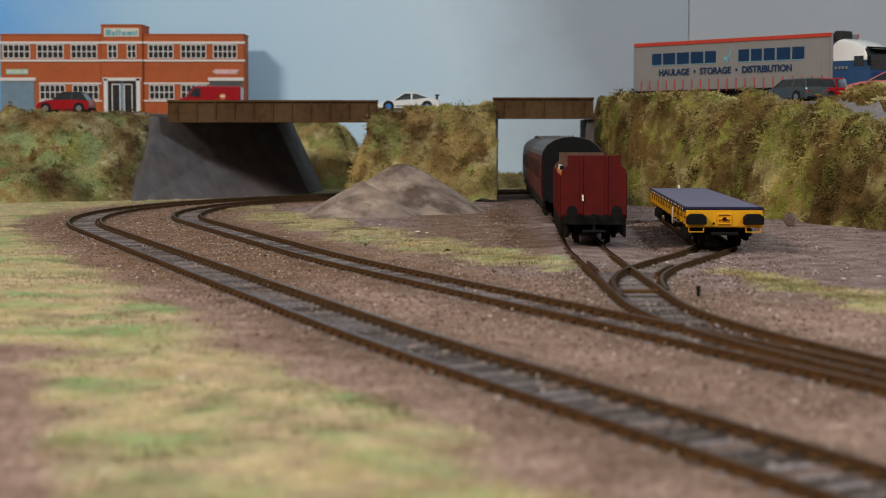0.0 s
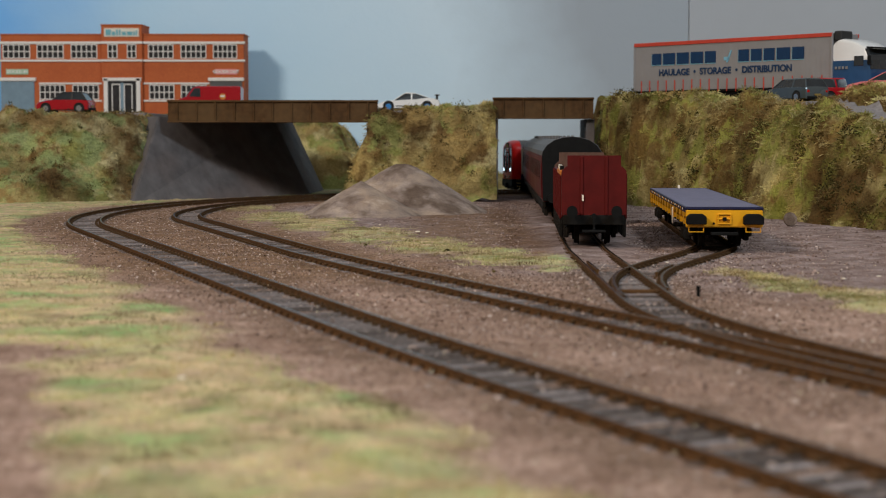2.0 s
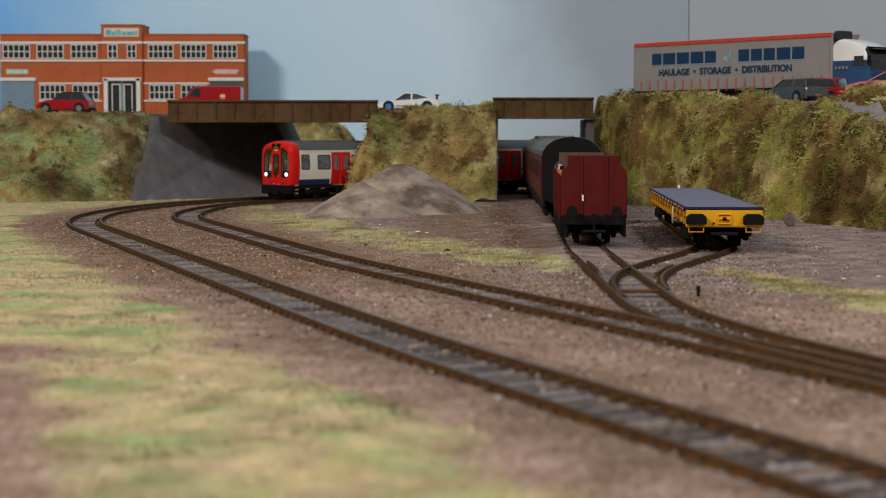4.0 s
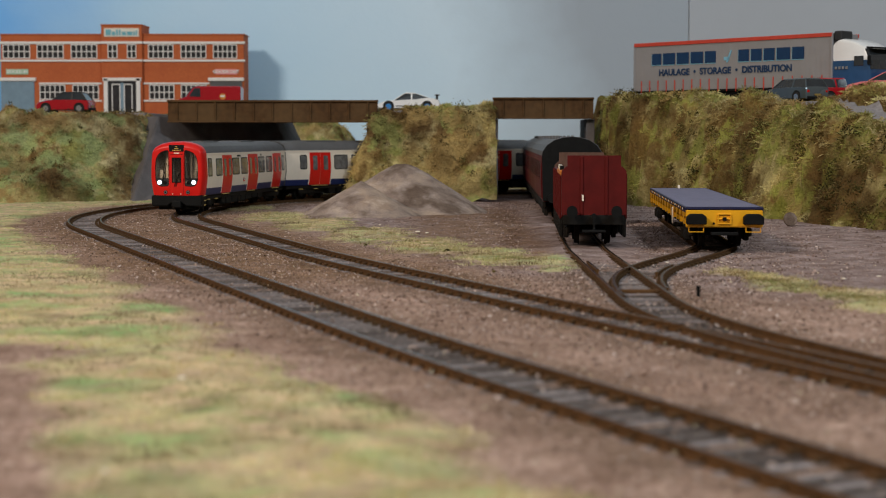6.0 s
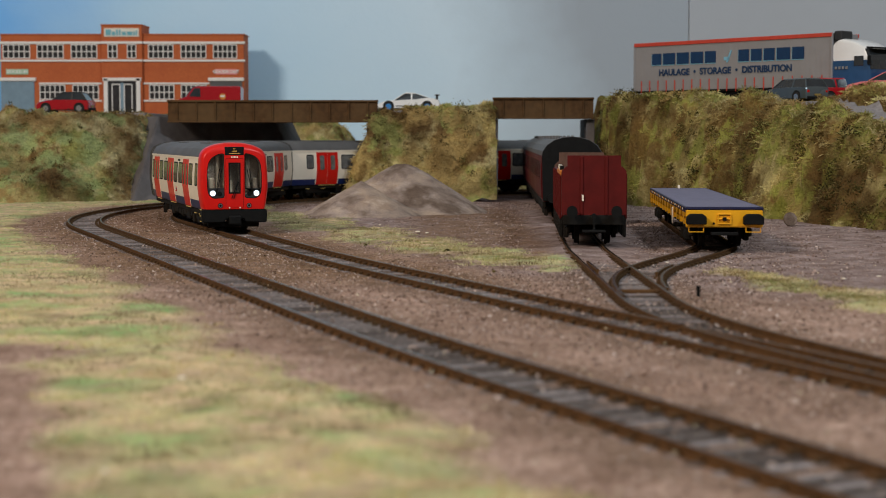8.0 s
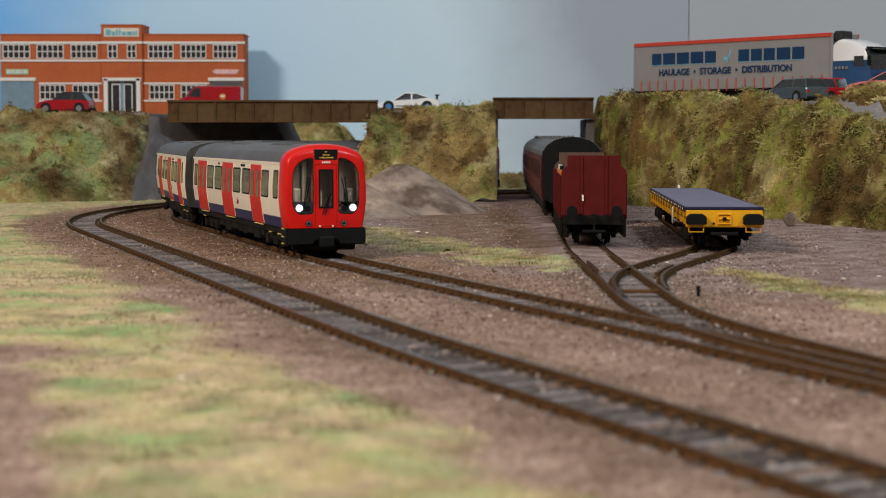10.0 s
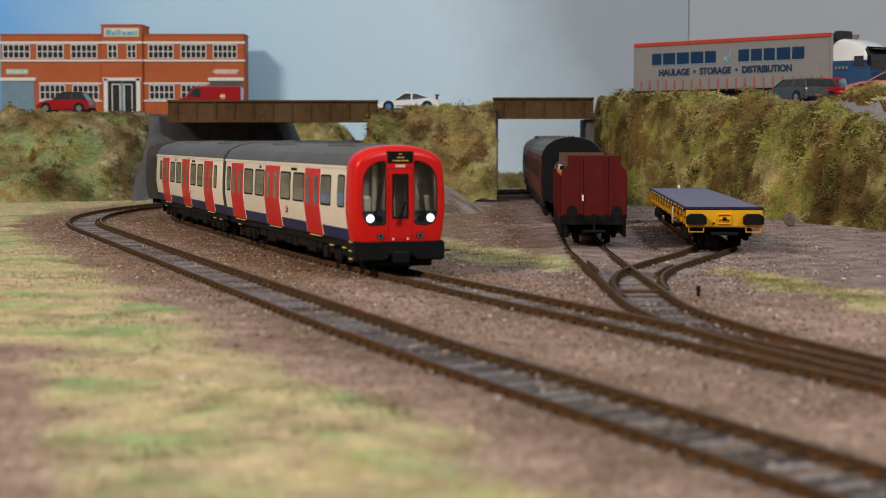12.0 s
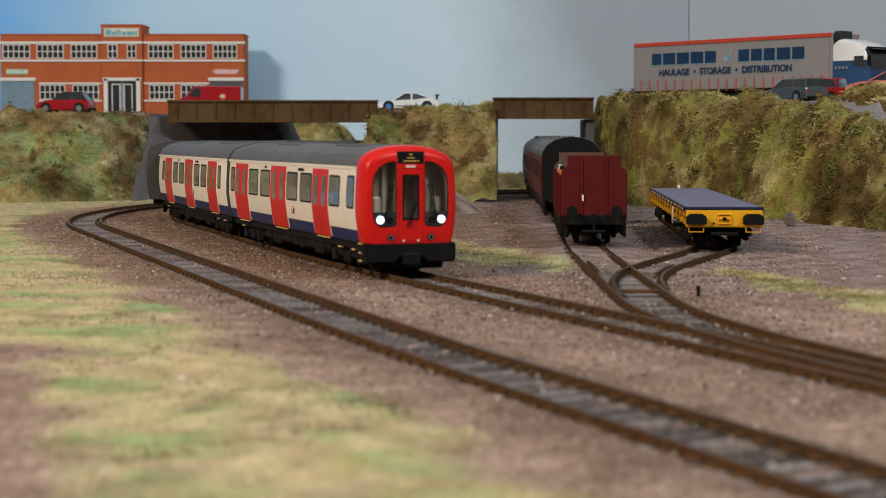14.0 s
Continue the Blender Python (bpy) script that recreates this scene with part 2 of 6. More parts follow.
    ln.new(ramp_of(nt, ln, mid, [(0.3, (0.55, 0.55, 0.55)), (0.6, (1, 1, 1))]), bare.inputs[1])
    col = mix_of(nt, ln, bare.outputs[0], col, soil)
    blotch = ramp_of(nt, ln, noise_of(nt, ln, vec, 17, 6, 0.68), [(0.32, (0.72, 0.66, 0.6)), (0.48, (1.04, 1.02, 1.0)), (0.64, (1.3, 1.27, 1.26))])
    mul = nt.new("ShaderNodeMix")
    mul.data_type, mul.blend_type = "RGBA", "MULTIPLY"
    mul.inputs["Factor"].default_value = 1.0
    ln.new(col, mul.inputs["A"])
    ln.new(blotch, mul.inputs["B"])
    col = mul.outputs["Result"]
    ln.new(col, bs.inputs["Base Color"])
    bs.inputs["Roughness"].default_value = 0.95
    bs.inputs["Specular IOR Level"].default_value = 0.2
    b = nt.new("ShaderNodeBump")
    b.inputs["Distance"].default_value = 1.1 * MM
    ln.new(fine, b.inputs["Height"])
    ln.new(b.outputs[0], bs.inputs["Normal"])
    return m


M_GROUND = ground_material()


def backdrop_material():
    """Sky painted on board: stronger blue towards one end, cloudy and brushed; the grey-blue of the other end is shade
    put into the colour.
    """
    m = bpy.data.materials.new("sky_with_corner_shade")
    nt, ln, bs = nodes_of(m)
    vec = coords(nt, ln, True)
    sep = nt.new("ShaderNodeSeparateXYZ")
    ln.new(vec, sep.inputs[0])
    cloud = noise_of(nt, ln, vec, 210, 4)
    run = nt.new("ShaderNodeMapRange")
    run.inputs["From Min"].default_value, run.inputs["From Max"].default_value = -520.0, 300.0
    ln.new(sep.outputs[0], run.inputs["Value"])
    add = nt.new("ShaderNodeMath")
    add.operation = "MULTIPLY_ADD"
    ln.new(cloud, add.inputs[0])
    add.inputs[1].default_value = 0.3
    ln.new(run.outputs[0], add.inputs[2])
    # Paler middle and grey last stop carry brighter light and corner shade.
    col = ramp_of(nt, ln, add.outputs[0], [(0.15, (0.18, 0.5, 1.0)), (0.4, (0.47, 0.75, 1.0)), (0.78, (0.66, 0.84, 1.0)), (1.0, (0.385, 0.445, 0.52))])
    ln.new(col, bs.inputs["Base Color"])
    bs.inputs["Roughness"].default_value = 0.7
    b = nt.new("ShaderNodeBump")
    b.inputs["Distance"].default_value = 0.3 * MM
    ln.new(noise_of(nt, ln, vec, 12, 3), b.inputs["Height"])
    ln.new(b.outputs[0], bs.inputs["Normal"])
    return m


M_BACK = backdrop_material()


# ---- ground ----
def smooth01(a, b, x):
    k = min(1.0, max(0.0, (x - a) / (b - a)))
    return k * k * (3 - 2 * k)


def wob(x, y, size, z=0.0):
    return noise.noise(Vector((x / size, y / size, z)))


def sheet(name, x0, x1, y0, y1, nx, ny, fz, mats, fm=None, skip=None):
    """A height field over a rectangle of the plan."""
    bm = bmesh.new()
    grid = [[bm.verts.new((x0 + (x1 - x0) * i / nx, y0 + (y1 - y0) * j / ny, 0)) for i in range(nx + 1)] for j in range(ny + 1)]
    for row in grid:
        for v in row:
            v.co.z = fz(v.co.x, v.co.y)
    for j in range(ny):
        for i in range(nx):
            q = (grid[j][i], grid[j][i + 1], grid[j + 1][i + 1], grid[j + 1][i])
            f = bm.faces.new(q)
            if fm:
                c = f.calc_center_median()
                f.material_index = fm(c.x, c.y)
    return part(name, bm, mats, smooth=True)


# ---- track alignments: lists of (x, y) in millimetres ----
def arc(cx, cy, r, a0, a1, step=4.0):
    n = max(3, int(abs(radians(a1 - a0)) * r / step))
    return [(cx + r * math.cos(radians(a0 + (a1 - a0) * i / n)), cy + r * math.sin(radians(a0 + (a1 - a0) * i / n))) for i in range(n + 1)]


def line(x0, y0, x1, y1, step=6.0):
    n = max(1, int(math.hypot(x1 - x0, y1 - y0) / step))
    return [(x0 + (x1 - x0) * i / n, y0 + (y1 - y0) * i / n) for i in range(n + 1)]


def heading(deg, x, y, run):
    """A straight that leans deg to the right of the way towards the viewer."""
    return line(x, y, x + math.sin(radians(deg)) * run, y - math.cos(radians(deg)) * run)


def ease(x, y, deg0, deg1, run, step=5.0):
    out = [(x, y)]
    n = int(run / step)
    for i in range(n):
        d = radians(deg0 + (deg1 - deg0) * (i + 0.5) / n)
        out.append((out[-1][0] + math.sin(d) * run / n, out[-1][1] - math.cos(d) * run / n))
    return out


def loop(cx, cy, r, far_x, lean, first, bend, lean2, run):
    """A straight behind the scenery, the curve round, then the run towards the viewer."""
    pts = line(far_x, cy + r, cx, cy + r)[:-1] + arc(cx, cy, r, 90, 180 + lean)
    pts += heading(lean, *pts[-1], first)[1:]
    pts += ease(*pts[-1], lean, lean2, bend)[1:]
    return pts + heading(lean2, *pts[-1], run)[1:]


def swing(x0, y0, k0, x1, y1, k1, n=44):
    """A smooth S from one straight to another; k is dx over dy."""
    out = []
    for i in range(n + 1):
        u = i / n
        h = y1 - y0
        out.append(((2 * u**3 - 3 * u**2 + 1) * x0 + (u**3 - 2 * u**2 + u) * h * k0 + (3 * u**2 - 2 * u**3) * x1 + (u**3 - u**2) * h * k1, y0 + h * u))
    return out


INNER = loop(265.6, 1152.5, 440.9, 1700, 18.5, 259, 140, 22.3, 420)
OUTER = loop(303, 1121, 537, 620, 20.1, 482, 140, 23, 190)
SIDING = (line(94.5, 1536, 82, 1100) + swing(82, 1100, 0.028, 66.5, 740, 0.02)[1:] + line(66.5, 740, 66, 525)[1:]
          + ease(66, 525, 0, 16, 105)[1:])
SIDING += ease(*SIDING[-1], 16, 22, 105)[1:]
SPUR = swing(67.5, 525, 0, 77, 627, 0.24, 24) + swing(77, 627, 0.24, 131.3, 785, 0.2, 34)[1:] + line(131.3, 785, 150, 1060)[1:]
ARC_START = 1700 - 265.6


class Path:
    """A line in the plan, measured along its length."""

    def __init__(self, pts):
        self.p = [Vector(q) for q in pts]
        self.s = [0.0]
        for a, b in zip(self.p, self.p[1:]):
            self.s.append(self.s[-1] + (b - a).length)

    def place(self, s):
        s = min(max(s, 0.001), self.s[-1] - 0.001)
        lo, hi = 0, len(self.s) - 1
        while hi - lo > 1:
            mid = (lo + hi) // 2
            lo, hi = (mid, hi) if self.s[mid] <= s else (lo, mid)
        k = (s - self.s[lo]) / (self.s[hi] - self.s[lo])
        q = self.p[lo].lerp(self.p[hi], k)
        d = (self.p[hi] - self.p[lo]).normalized()
        return q, d

    def nearest(self, x, y):
        return min(range(len(self.p)), key=lambda i: (self.p[i].x - x) ** 2 + (self.p[i].y - y) ** 2)


P_INNER, P_OUTER, P_SIDING, P_SPUR = Path(INNER), Path(OUTER), Path(SIDING), Path(SPUR)
# ---- the place ----
def track_gap(path, x, y):
    """Distance from a track's centre line, and the side on which the point lies."""
    i = path.nearest(x, y)
    q = path.p[i]
    d = path.p[min(i + 1, len(path.p) - 1)] - path.p[max(i - 1, 0)]
    return math.hypot(x - q.x, y - q.y), (d.x * (y - q.y) - d.y * (x - q.x))


Q_IN, Q_OUT, Q_SID = Path(INNER[200::4]), Path(OUTER[40::4]), Path(SIDING[60::3])
GRASS_STRIP = [(-146, 1228, 16), (-112, 1090, 24), (-78, 1000, 26), (-40, 890, 26), (-7, 796, 22), (22, 730, 18), (44, 690, 14), (112, 640, 9), (123, 592, 12), (138, 535, 15), (160, 490, 18)]


def grassy(x, y):
    """How much grass covers the ground here, from 0 to 1."""
    g = 0.0
    d, side = track_gap(Q_OUT, x, y)
    if side < 0:
        g = smooth01(26, 62, d + 14 * wob(x, y, 40))
        if y < 420:
            g *= 1 - smooth01(-50, -84, x + 0.25 * (y - 300) + 16 * wob(x, y, 30))
    for a, b, r in GRASS_STRIP:
        g = max(g, 1 - smooth01(r * 0.55, r * 1.25, math.hypot(x - a, (y - b) * 0.32) + 7 * wob(x, y, 20) + 6 * wob(x, y, 7)))
    return g


def yard(x, y):
    d, side = track_gap(Q_IN, x, y)
    if side < 0 or d < 26:
        return 0.0
    return smooth01(26, 60, d + 8 * wob(x, y, 25)) * smooth01(540, 640, y + 0.8 * (x - 60)) * (1 - smooth01(-110, -160, x))


def ground_z(x, y):
    z = -2.35 + 0.45 * wob(x, y, 18) + 0.3 * wob(x, y, 4, 3.0) + 0.2 * wob(x, y, 1.7, 7.0)
    return z


def make_ground():
    ob = sheet("ground", -560, 620, 130, 1808, 300, 420, ground_z, M_GROUND)
    me = ob.data
    lay = me.color_attributes.new("cover", "FLOAT_COLOR", "POINT")
    for v, c in zip(me.vertices, lay.data):
        x, y = v.co.x / MM, v.co.y / MM
        g = grassy(x, y)
        on_siding = track_gap(Q_SID, x, y)[0]
        near = min(track_gap(Q_OUT, x, y)[0], track_gap(Q_IN, x, y)[0], on_siding + 40 * smooth01(620, 720, y))
        bed = 1.0 if near < 10.5 else 0.3 * (1 - smooth01(13, 34, near + 7 * wob(x, y, 9)))
        d_in, side_in = track_gap(Q_IN, x, y)
        d_out, side_out = track_gap(Q_OUT, x, y)
        soil = smooth01(560, 640, y + 26 * wob(x, y, 25)) * (1 - smooth01(12, 60, (d_out if side_out < 0 else 0) + (d_in if side_in > 0 else 0) + 12 * wob(x, y, 14)))
        earth = smooth01(-40, 0, x + 12 * wob(x, y, 30)) * (1 - smooth01(44, 58, x + 5 * wob(x, y, 12))) * smooth01(620, 720, y + 30 * wob(x, y, 20)) * (1 - smooth01(1180, 1290, y)) * (1 - g)
        soil = max(soil, 0.9 * earth)
        cover = g * (0.62 + 0.3 * wob(x, y, 15, 4)) if side_in > 0 and y < 1200 else g
        c.color = (cover, yard(x, y), bed, 0.9 * soil if near > 9 else 0.0)
        flat_bed = 1 - smooth01(9.5, 13.5, near)
        v.co.z += (-2.5 * MM - v.co.z) * flat_bed
        v.co.z += MM * yard(x, y) * (0.7 * wob(x, y, 13, 6) + 0.45 * wob(x, y, 6, 8)) * (1 if on_siding > 14 else 0.2)
        v.co.z += 1.1 * MM * smooth01(680, 750, y) * (1 - smooth01(14, 34, on_siding))
        v.co.z += 1.3 * g * MM * (0.4 + abs(wob(x, y, 6, 2)))
    return tagged(ob, "pinkish ballast ground with mossy green grass patches", "ground", kind="structure")


make_ground()

bm = bmesh.new()
box(bm, -560, 620, 122, 1808, -26, -8, 1)
tagged(part("baseboard", bm, M_BOARD), "plywood baseboard under the layout", "baseboard", kind="structure")


def board(name, a, b, z0, z1, label, mat=None):
    a, b = Vector((*a, 0)), Vector((*b, 0))
    d = (b - a).normalized()
    n = Vector((-d.y, d.x, 0)) * 12
    bm = bmesh.new()
    q = [a, b, b + n, a + n]
    loft(bm, [[p + Vector((0, 0, z)) for p in q] for z in (z0, z1)])
    bmesh.ops.recalc_face_normals(bm, faces=bm.faces)
    return tagged(part(name, bm, mat or M_BACK), label, "backdrop", kind="structure")


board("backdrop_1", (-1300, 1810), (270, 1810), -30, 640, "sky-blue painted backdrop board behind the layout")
# Darker grey stands in for the weaker light on the angled board.
M_BACK2 = material("dimmed_backdrop_grey", (0.46, 0.5, 0.56), 0.75, 0, 0.05, 160, world_space=True, dirt=(0.41, 0.455, 0.52))
board("backdrop_2", (271, 1810), (2100, 1640), -30, 640, "backdrop board angled at the corner, greyed for its weaker light", M_BACK2)


def slope_of(fz, x, y):
    e = 1.5
    n = Vector((fz(x - e, y) - fz(x + e, y), fz(x, y - e) - fz(x, y + e), 2 * e))
    return n.normalized()


def lumped(fz, x, y):
    """A point of a bank and its normal, the steep parts swollen into rounded lumps."""
    n = slope_of(fz, x, y)
    p = Vector((x, y, fz(x, y)))
    k = smooth01(0.95, 0.6, n.z)
    if k > 0:
        p += n * k * (6.0 * noise.noise(p / 21) + 3.4 * noise.noise(p / 9.5 + Vector((7, 3, 5))) + 1.4 * noise.noise(p / 4.5))
    return p, n


def hill(name, label, x0, x1, y0, y1, fz, step=5.0, mats=None, fm=None):
    nx, ny = int((x1 - x0) / step), int((y1 - y0) / step)
    ob = sheet(name, x0, x1, y0, y1, nx, ny, fz, mats or M_HILL, fm)
    for v in ob.data.vertices:
        if v.co.z > -4 * MM:
            v.co = lumped(fz, v.co.x / MM, v.co.y / MM)[0] * MM
    return tagged(ob, label, "embankment", kind="structure")


def rough(x, y, k=1.0):
    return k * (8 * wob(x, y, 36) + 6.5 * wob(x, y, 15, 5) + 3.2 * wob(x, y, 7, 9))


def left_hill(x, y):
    base = 1330 + 0.25 * (x + 260)
    k = smooth01(base, base + 90, y + 16 * wob(x, y, 50, 4)) * smooth01(-258, -295, x - 0.38 * (min(y, 1420) - 1340))
    return -8 + 79 * k + rough(x, y, k * (1 if y < base + 100 else 0.15))


def middle_hill(x, y):
    reach = 414 - math.hypot(x - 265.6, y - 1152.5)
    k = smooth01(1350, 1400, y + 8 * math.sin(x / 22)) * smooth01(-94, -62, x) * smooth01(-4, 5, reach)
    return -8 + 83 * k + rough(x, y, 0.8 * k)


def right_edge(y):
    return max(145 + (1288 - y) * 0.285, 128)


def on_ramp(x, y):
    e = x - right_edge(y)
    return 50 < e < 84 and y < 1150


def right_hill(x, y):
    e = x - right_edge(y)
    w = 44 - 28 * smooth01(1200, 1340, y)
    k = smooth01(0, w, e + (5 if y < 1300 else 2) * wob(x, y, 30, 8))
    berm = smooth01(0.5 * w, w, e) * (1 - smooth01(w + 10, w + 26, e))
    top = 84 + 9 * berm * smooth01(1195, 1265, y) - 26 * smooth01(1140, 960, y) * smooth01(30, 56, e) - 14 * smooth01(1040, 900, y) + 9 * smooth01(80, 100, e) * smooth01(1210, 1090, y)
    return -8 + top * k + rough(x, y, k * (1 if e < w + 8 or 84 < e < 130 else 0.12))


def back_hill(x, y):
    k = smooth01(1640, 1735, y + 20 * wob(x, y, 60)) * (1 - smooth01(-135, -58, x))
    low = smooth01(1660, 1690, y)
    return -8 + 84 * k + 18 * low * (1 - k) + rough(x, y, 0.8 * max(k, 0.5 * low))


hill("embankment_left", "ochre and green scatter embankment beside the bridge", -560, -205, 1290, 1700, left_hill, 3.6, M_HILL_LEFT)
hill("embankment_middle", "ochre grassy mound between two bridges", -98, 44.5, 1352, 1530, middle_hill, 3.0, M_HILL_PALE)
hill("embankment_right", "mossy ochre embankment under the lorry yard", 126, 560, 740, 1540, right_hill, 3.6, [M_HILL, M_TARMAC],
     lambda x, y: 1 if on_ramp(x, y) else 0)
hill("embankment_back", "low hazy bank behind the bridges", -420, 330, 1630, 1808, back_hill, 5.0, M_HILL_PALE)


# ---- bridges ----
def girder(x0, x1, y, z0, z1, ribs, thick=7.0):
    root = empty("bridge_girder")
    tagged(root, "brown riveted plate girder of a road bridge", "bridge girder", "bridge girders")
    bm = bmesh.new()
    box(bm, x0, x1, y, y + thick, z0, z1, 0.3)
    part("web_plate", bm, M_GIRDER, root)
    for za, zb in ((z0 - 0.6, z0 + 1.0), (z1 - 1.0, z1 + 0.8)):
        bm = bmesh.new()
        box(bm, x0 - 0.5, x1 + 0.5, y - 1.6, y + thick + 1, za, zb, 0.25)
        part("flange", bm, M_GIRDER, root)
    for i in range(ribs):
        x = x0 + (x1 - x0) * (i + 0.5) / ribs
        bm = bmesh.new()
        box(bm, x - 0.55, x + 0.55, y - 1.25, y + 0.2, z0 + 1.0, z1 - 1.0, 0.15)
        part("stiffener", bm, M_GIRDER, root)
    return root


girder(-235, -56, 1400, 64.3, 82, 11)
girder(43, 128.5, 1400, 67.3, 84.3, 5)
girder(-235, -40, 1590, 69.5, 83, 11)
girder(46, 128, 1450, 69.5, 84.3, 5)


def slab(name, x0, x1, y0, y1, z0, z1, mat, label, cat):
    bm = bmesh.new()
    box(bm, x0, x1, y0, y1, z0, z1, 0.4)
    return tagged(part(name, bm, mat), label, cat, kind="structure")


slab("bridge_deck_1", -236, 44, 1408, 1589, 70.5, 74, M_TARMAC, "grey road deck across the wide bridge", "bridge deck")
slab("bridge_deck_2", 44.3, 128, 1408, 1449, 70.5, 74, M_TARMAC, "grey deck of the narrow bridge", "bridge deck")
slab("yard_road", -560, -262, 1440, 1800, 66, 72.6, M_TARMAC, "grey road in front of the factory", "road")


def abutment():
    bm = bmesh.new()
    base = [(-257, 1346), (-122, 1521)]
    top = [(-246, 1418), (-160, 1550)]
    back = [(-116, 1620), (-300, 1440)]
    ring0 = [(*base[0], -6), (*base[1], -6), (*back[0], -6), (*back[1], -6)]
    ring1 = [(*top[0], 69), (*top[1], 69), (-150, 1620, 69), (-262, 1440, 69)]
    loft(bm, [ring0, ring1])
    bmesh.ops.recalc_face_normals(bm, faces=bm.faces)
    bmesh.ops.bevel(bm, geom=bm.edges[:], offset=1.0, segments=2, affect="EDGES")
    tagged(part("bridge_abutment", bm, M_WALLC), "battered grey concrete abutment with brown patches under the bridge", "abutment", kind="structure")


abutment()
slab("retaining_wall_middle", 44.8, 47.2, 1404, 1470, -6, 66.5, M_WALLC, "thin dark retaining wall at the end of the mound", "retaining wall")
slab("retaining_wall_right", 123, 130, 1404, 1470, -6, 66.5, M_WALLC, "dark pier under the end of the bridge", "retaining wall")


# ---- tracks ----
SLEEPER_MESH = []


def sleeper_mesh():
    if not SLEEPER_MESH:
        bm = bmesh.new()
        box(bm, -12.2, 12.2, -1.5, 1.5, -3.6, -2.1)
        for x in (-8.65, 8.65):
            box(bm, x - 1.9, x - 0.4, -0.9, 0.9, -2.0, -1.1, mi=1)
            box(bm, x + 0.4, x + 1.9, -0.9, 0.9, -2.0, -1.1, mi=1)
        bmesh.ops.scale(bm, vec=(MM, MM, MM), verts=bm.verts)
        me = bpy.data.meshes.new("sleeper")
        bm.to_mesh(me)
        bm.free()
        me.materials.append(M_SLEEPER)
        me.materials.append(M_CHAIR)
        SLEEPER_MESH.append(me)
    return SLEEPER_MESH[0]


RAIL_PROFILE = [(-1.15, -2.6), (1.15, -2.6), (1.1, -2.1), (0.45, -1.7), (0.4, -0.9), (0.65, -0.7), (0.65, -0.12), (0.5, 0), (-0.5, 0), (-0.65, -0.12), (-0.65, -0.7), (-0.4, -0.9), (-0.45, -1.7), (-1.1, -2.1)]


def rail_along(path, s0, s1, off, parent, name="rail", step=7.0):
    bm = bmesh.new()
    rings = []
    n_ = max(2, int((s1 - s0) / step))
    for i in range(n_ + 1):
        q, d = path.place(s0 + (s1 - s0) * i / n_)
        n = Vector((-d.y, d.x))
        c = q + n * off
        rings.append([(c.x + n.x * a, c.y + n.y * a, b) for a, b in RAIL_PROFILE])
    loft(bm, rings)
    bmesh.ops.recalc_face_normals(bm, faces=bm.faces)
    for f in bm.faces:
        f.material_index = 1 if f.normal.z > 0.8 and f.calc_center_median().z > -0.05 else 0
    return part(name, bm, [M_RAIL_SIDE, M_RAIL_TOP], parent)


def track(name, path, s0, s1, label, spacing=7.6, rails=((-8.65, 0, 0), (8.65, 0, 0)), first=None, last=None):
    root = empty(name)
    tagged(root, label, "railway track", kind="structure")
    for off, cut0, cut1 in rails:
        rail_along(path, s0 + cut0, s1 - cut1, off, root)
    me = sleeper_mesh()
    s = s0 if first is None else first
    while s < (s1 if last is None else last):
        q, d = path.place(s)
        ob = new("sleeper", me)
        ob.parent = root
        ob.matrix_basis = pose(q.x * MM, q.y * MM, (-0.12 + 0.2 * wob(q.x, q.y, 9)) * MM, 0, 0, math.degrees(math.atan2(d.y, d.x)) - 90 + 1.2 * wob(q.x, q.y, 5, 2))
        s += spacing
    return root


END_IN, END_OUT, END_SID, END_SPUR = P_INNER.s[-1] - 4, P_OUTER.s[-1] - 4, P_SIDING.s[-1], P_SPUR.s[-1]
track("track_inner", P_INNER, ARC_START + 60, END_IN, "rusty model railway track on dark sleepers")
track("track_outer", P_OUTER, 330, END_OUT, "rusty model railway track curving round the front", rails=((-9.2, 0, 0), (10.2, 0, 0)))
track("track_siding", P_SIDING, 0, END_SID, "rusty siding track with a turnout", last=END_SID - 150)
track("track_spur", P_SPUR, 0, END_SPUR, "short rusty spur track leaving the siding", rails=((-8.65, 30, 0), (8.65, 6, 0)), first=52)

# Check rails and the sprung tie of the turnout lie beside the running rails.
turnout = empty("turnout_fittings")
tagged(turnout, "rusty check rails and tie bar of a turnout", "turnout", kind="structure")
s_frog = P_SIDING.s[-1] - 320
rail_along(P_SIDING, s_frog - 42, s_frog + 2, -6.2, turnout, "check_rail", 4)
rail_along(P_SPUR, 96, 138, -5.8, turnout, "check_rail", 4)
bm = bmesh.new()
box(bm, 57, 77, 557, 559.4, -2.2, -0.9, 0.2)
part("tie_bar", bm, M_RAIL_SIDE, turnout)


# ---- sand heap ----
def heap_z(x, y):
    a = 39.5 * max(0.0, 1 - math.hypot(x + 29, (y - 1180)) / (66 + 4 * wob(x, y, 40)))
    b = 25.5 * max(0.0, 1 - math.hypot(x + 56, (y - 1122)) / (45 + 4 * wob(x, y, 40)))
    peak = math.log(math.exp(a / 1.1) + math.exp(b / 1.1)) * 1.1
    cap = 36.0 - math.log(1 + math.exp((36.0 - peak) / 1.2)) * 1.2
    return -4.0 + cap + 0.5 * wob(x, y, 7) + 0.25 * wob(x, y, 2.2, 4)


tagged(sheet("sand_heap", -105, 40, 1070, 1250, 90, 110, heap_z, M_SAND), "pinkish grey heap of sand tipped in two cones", "sand heap")


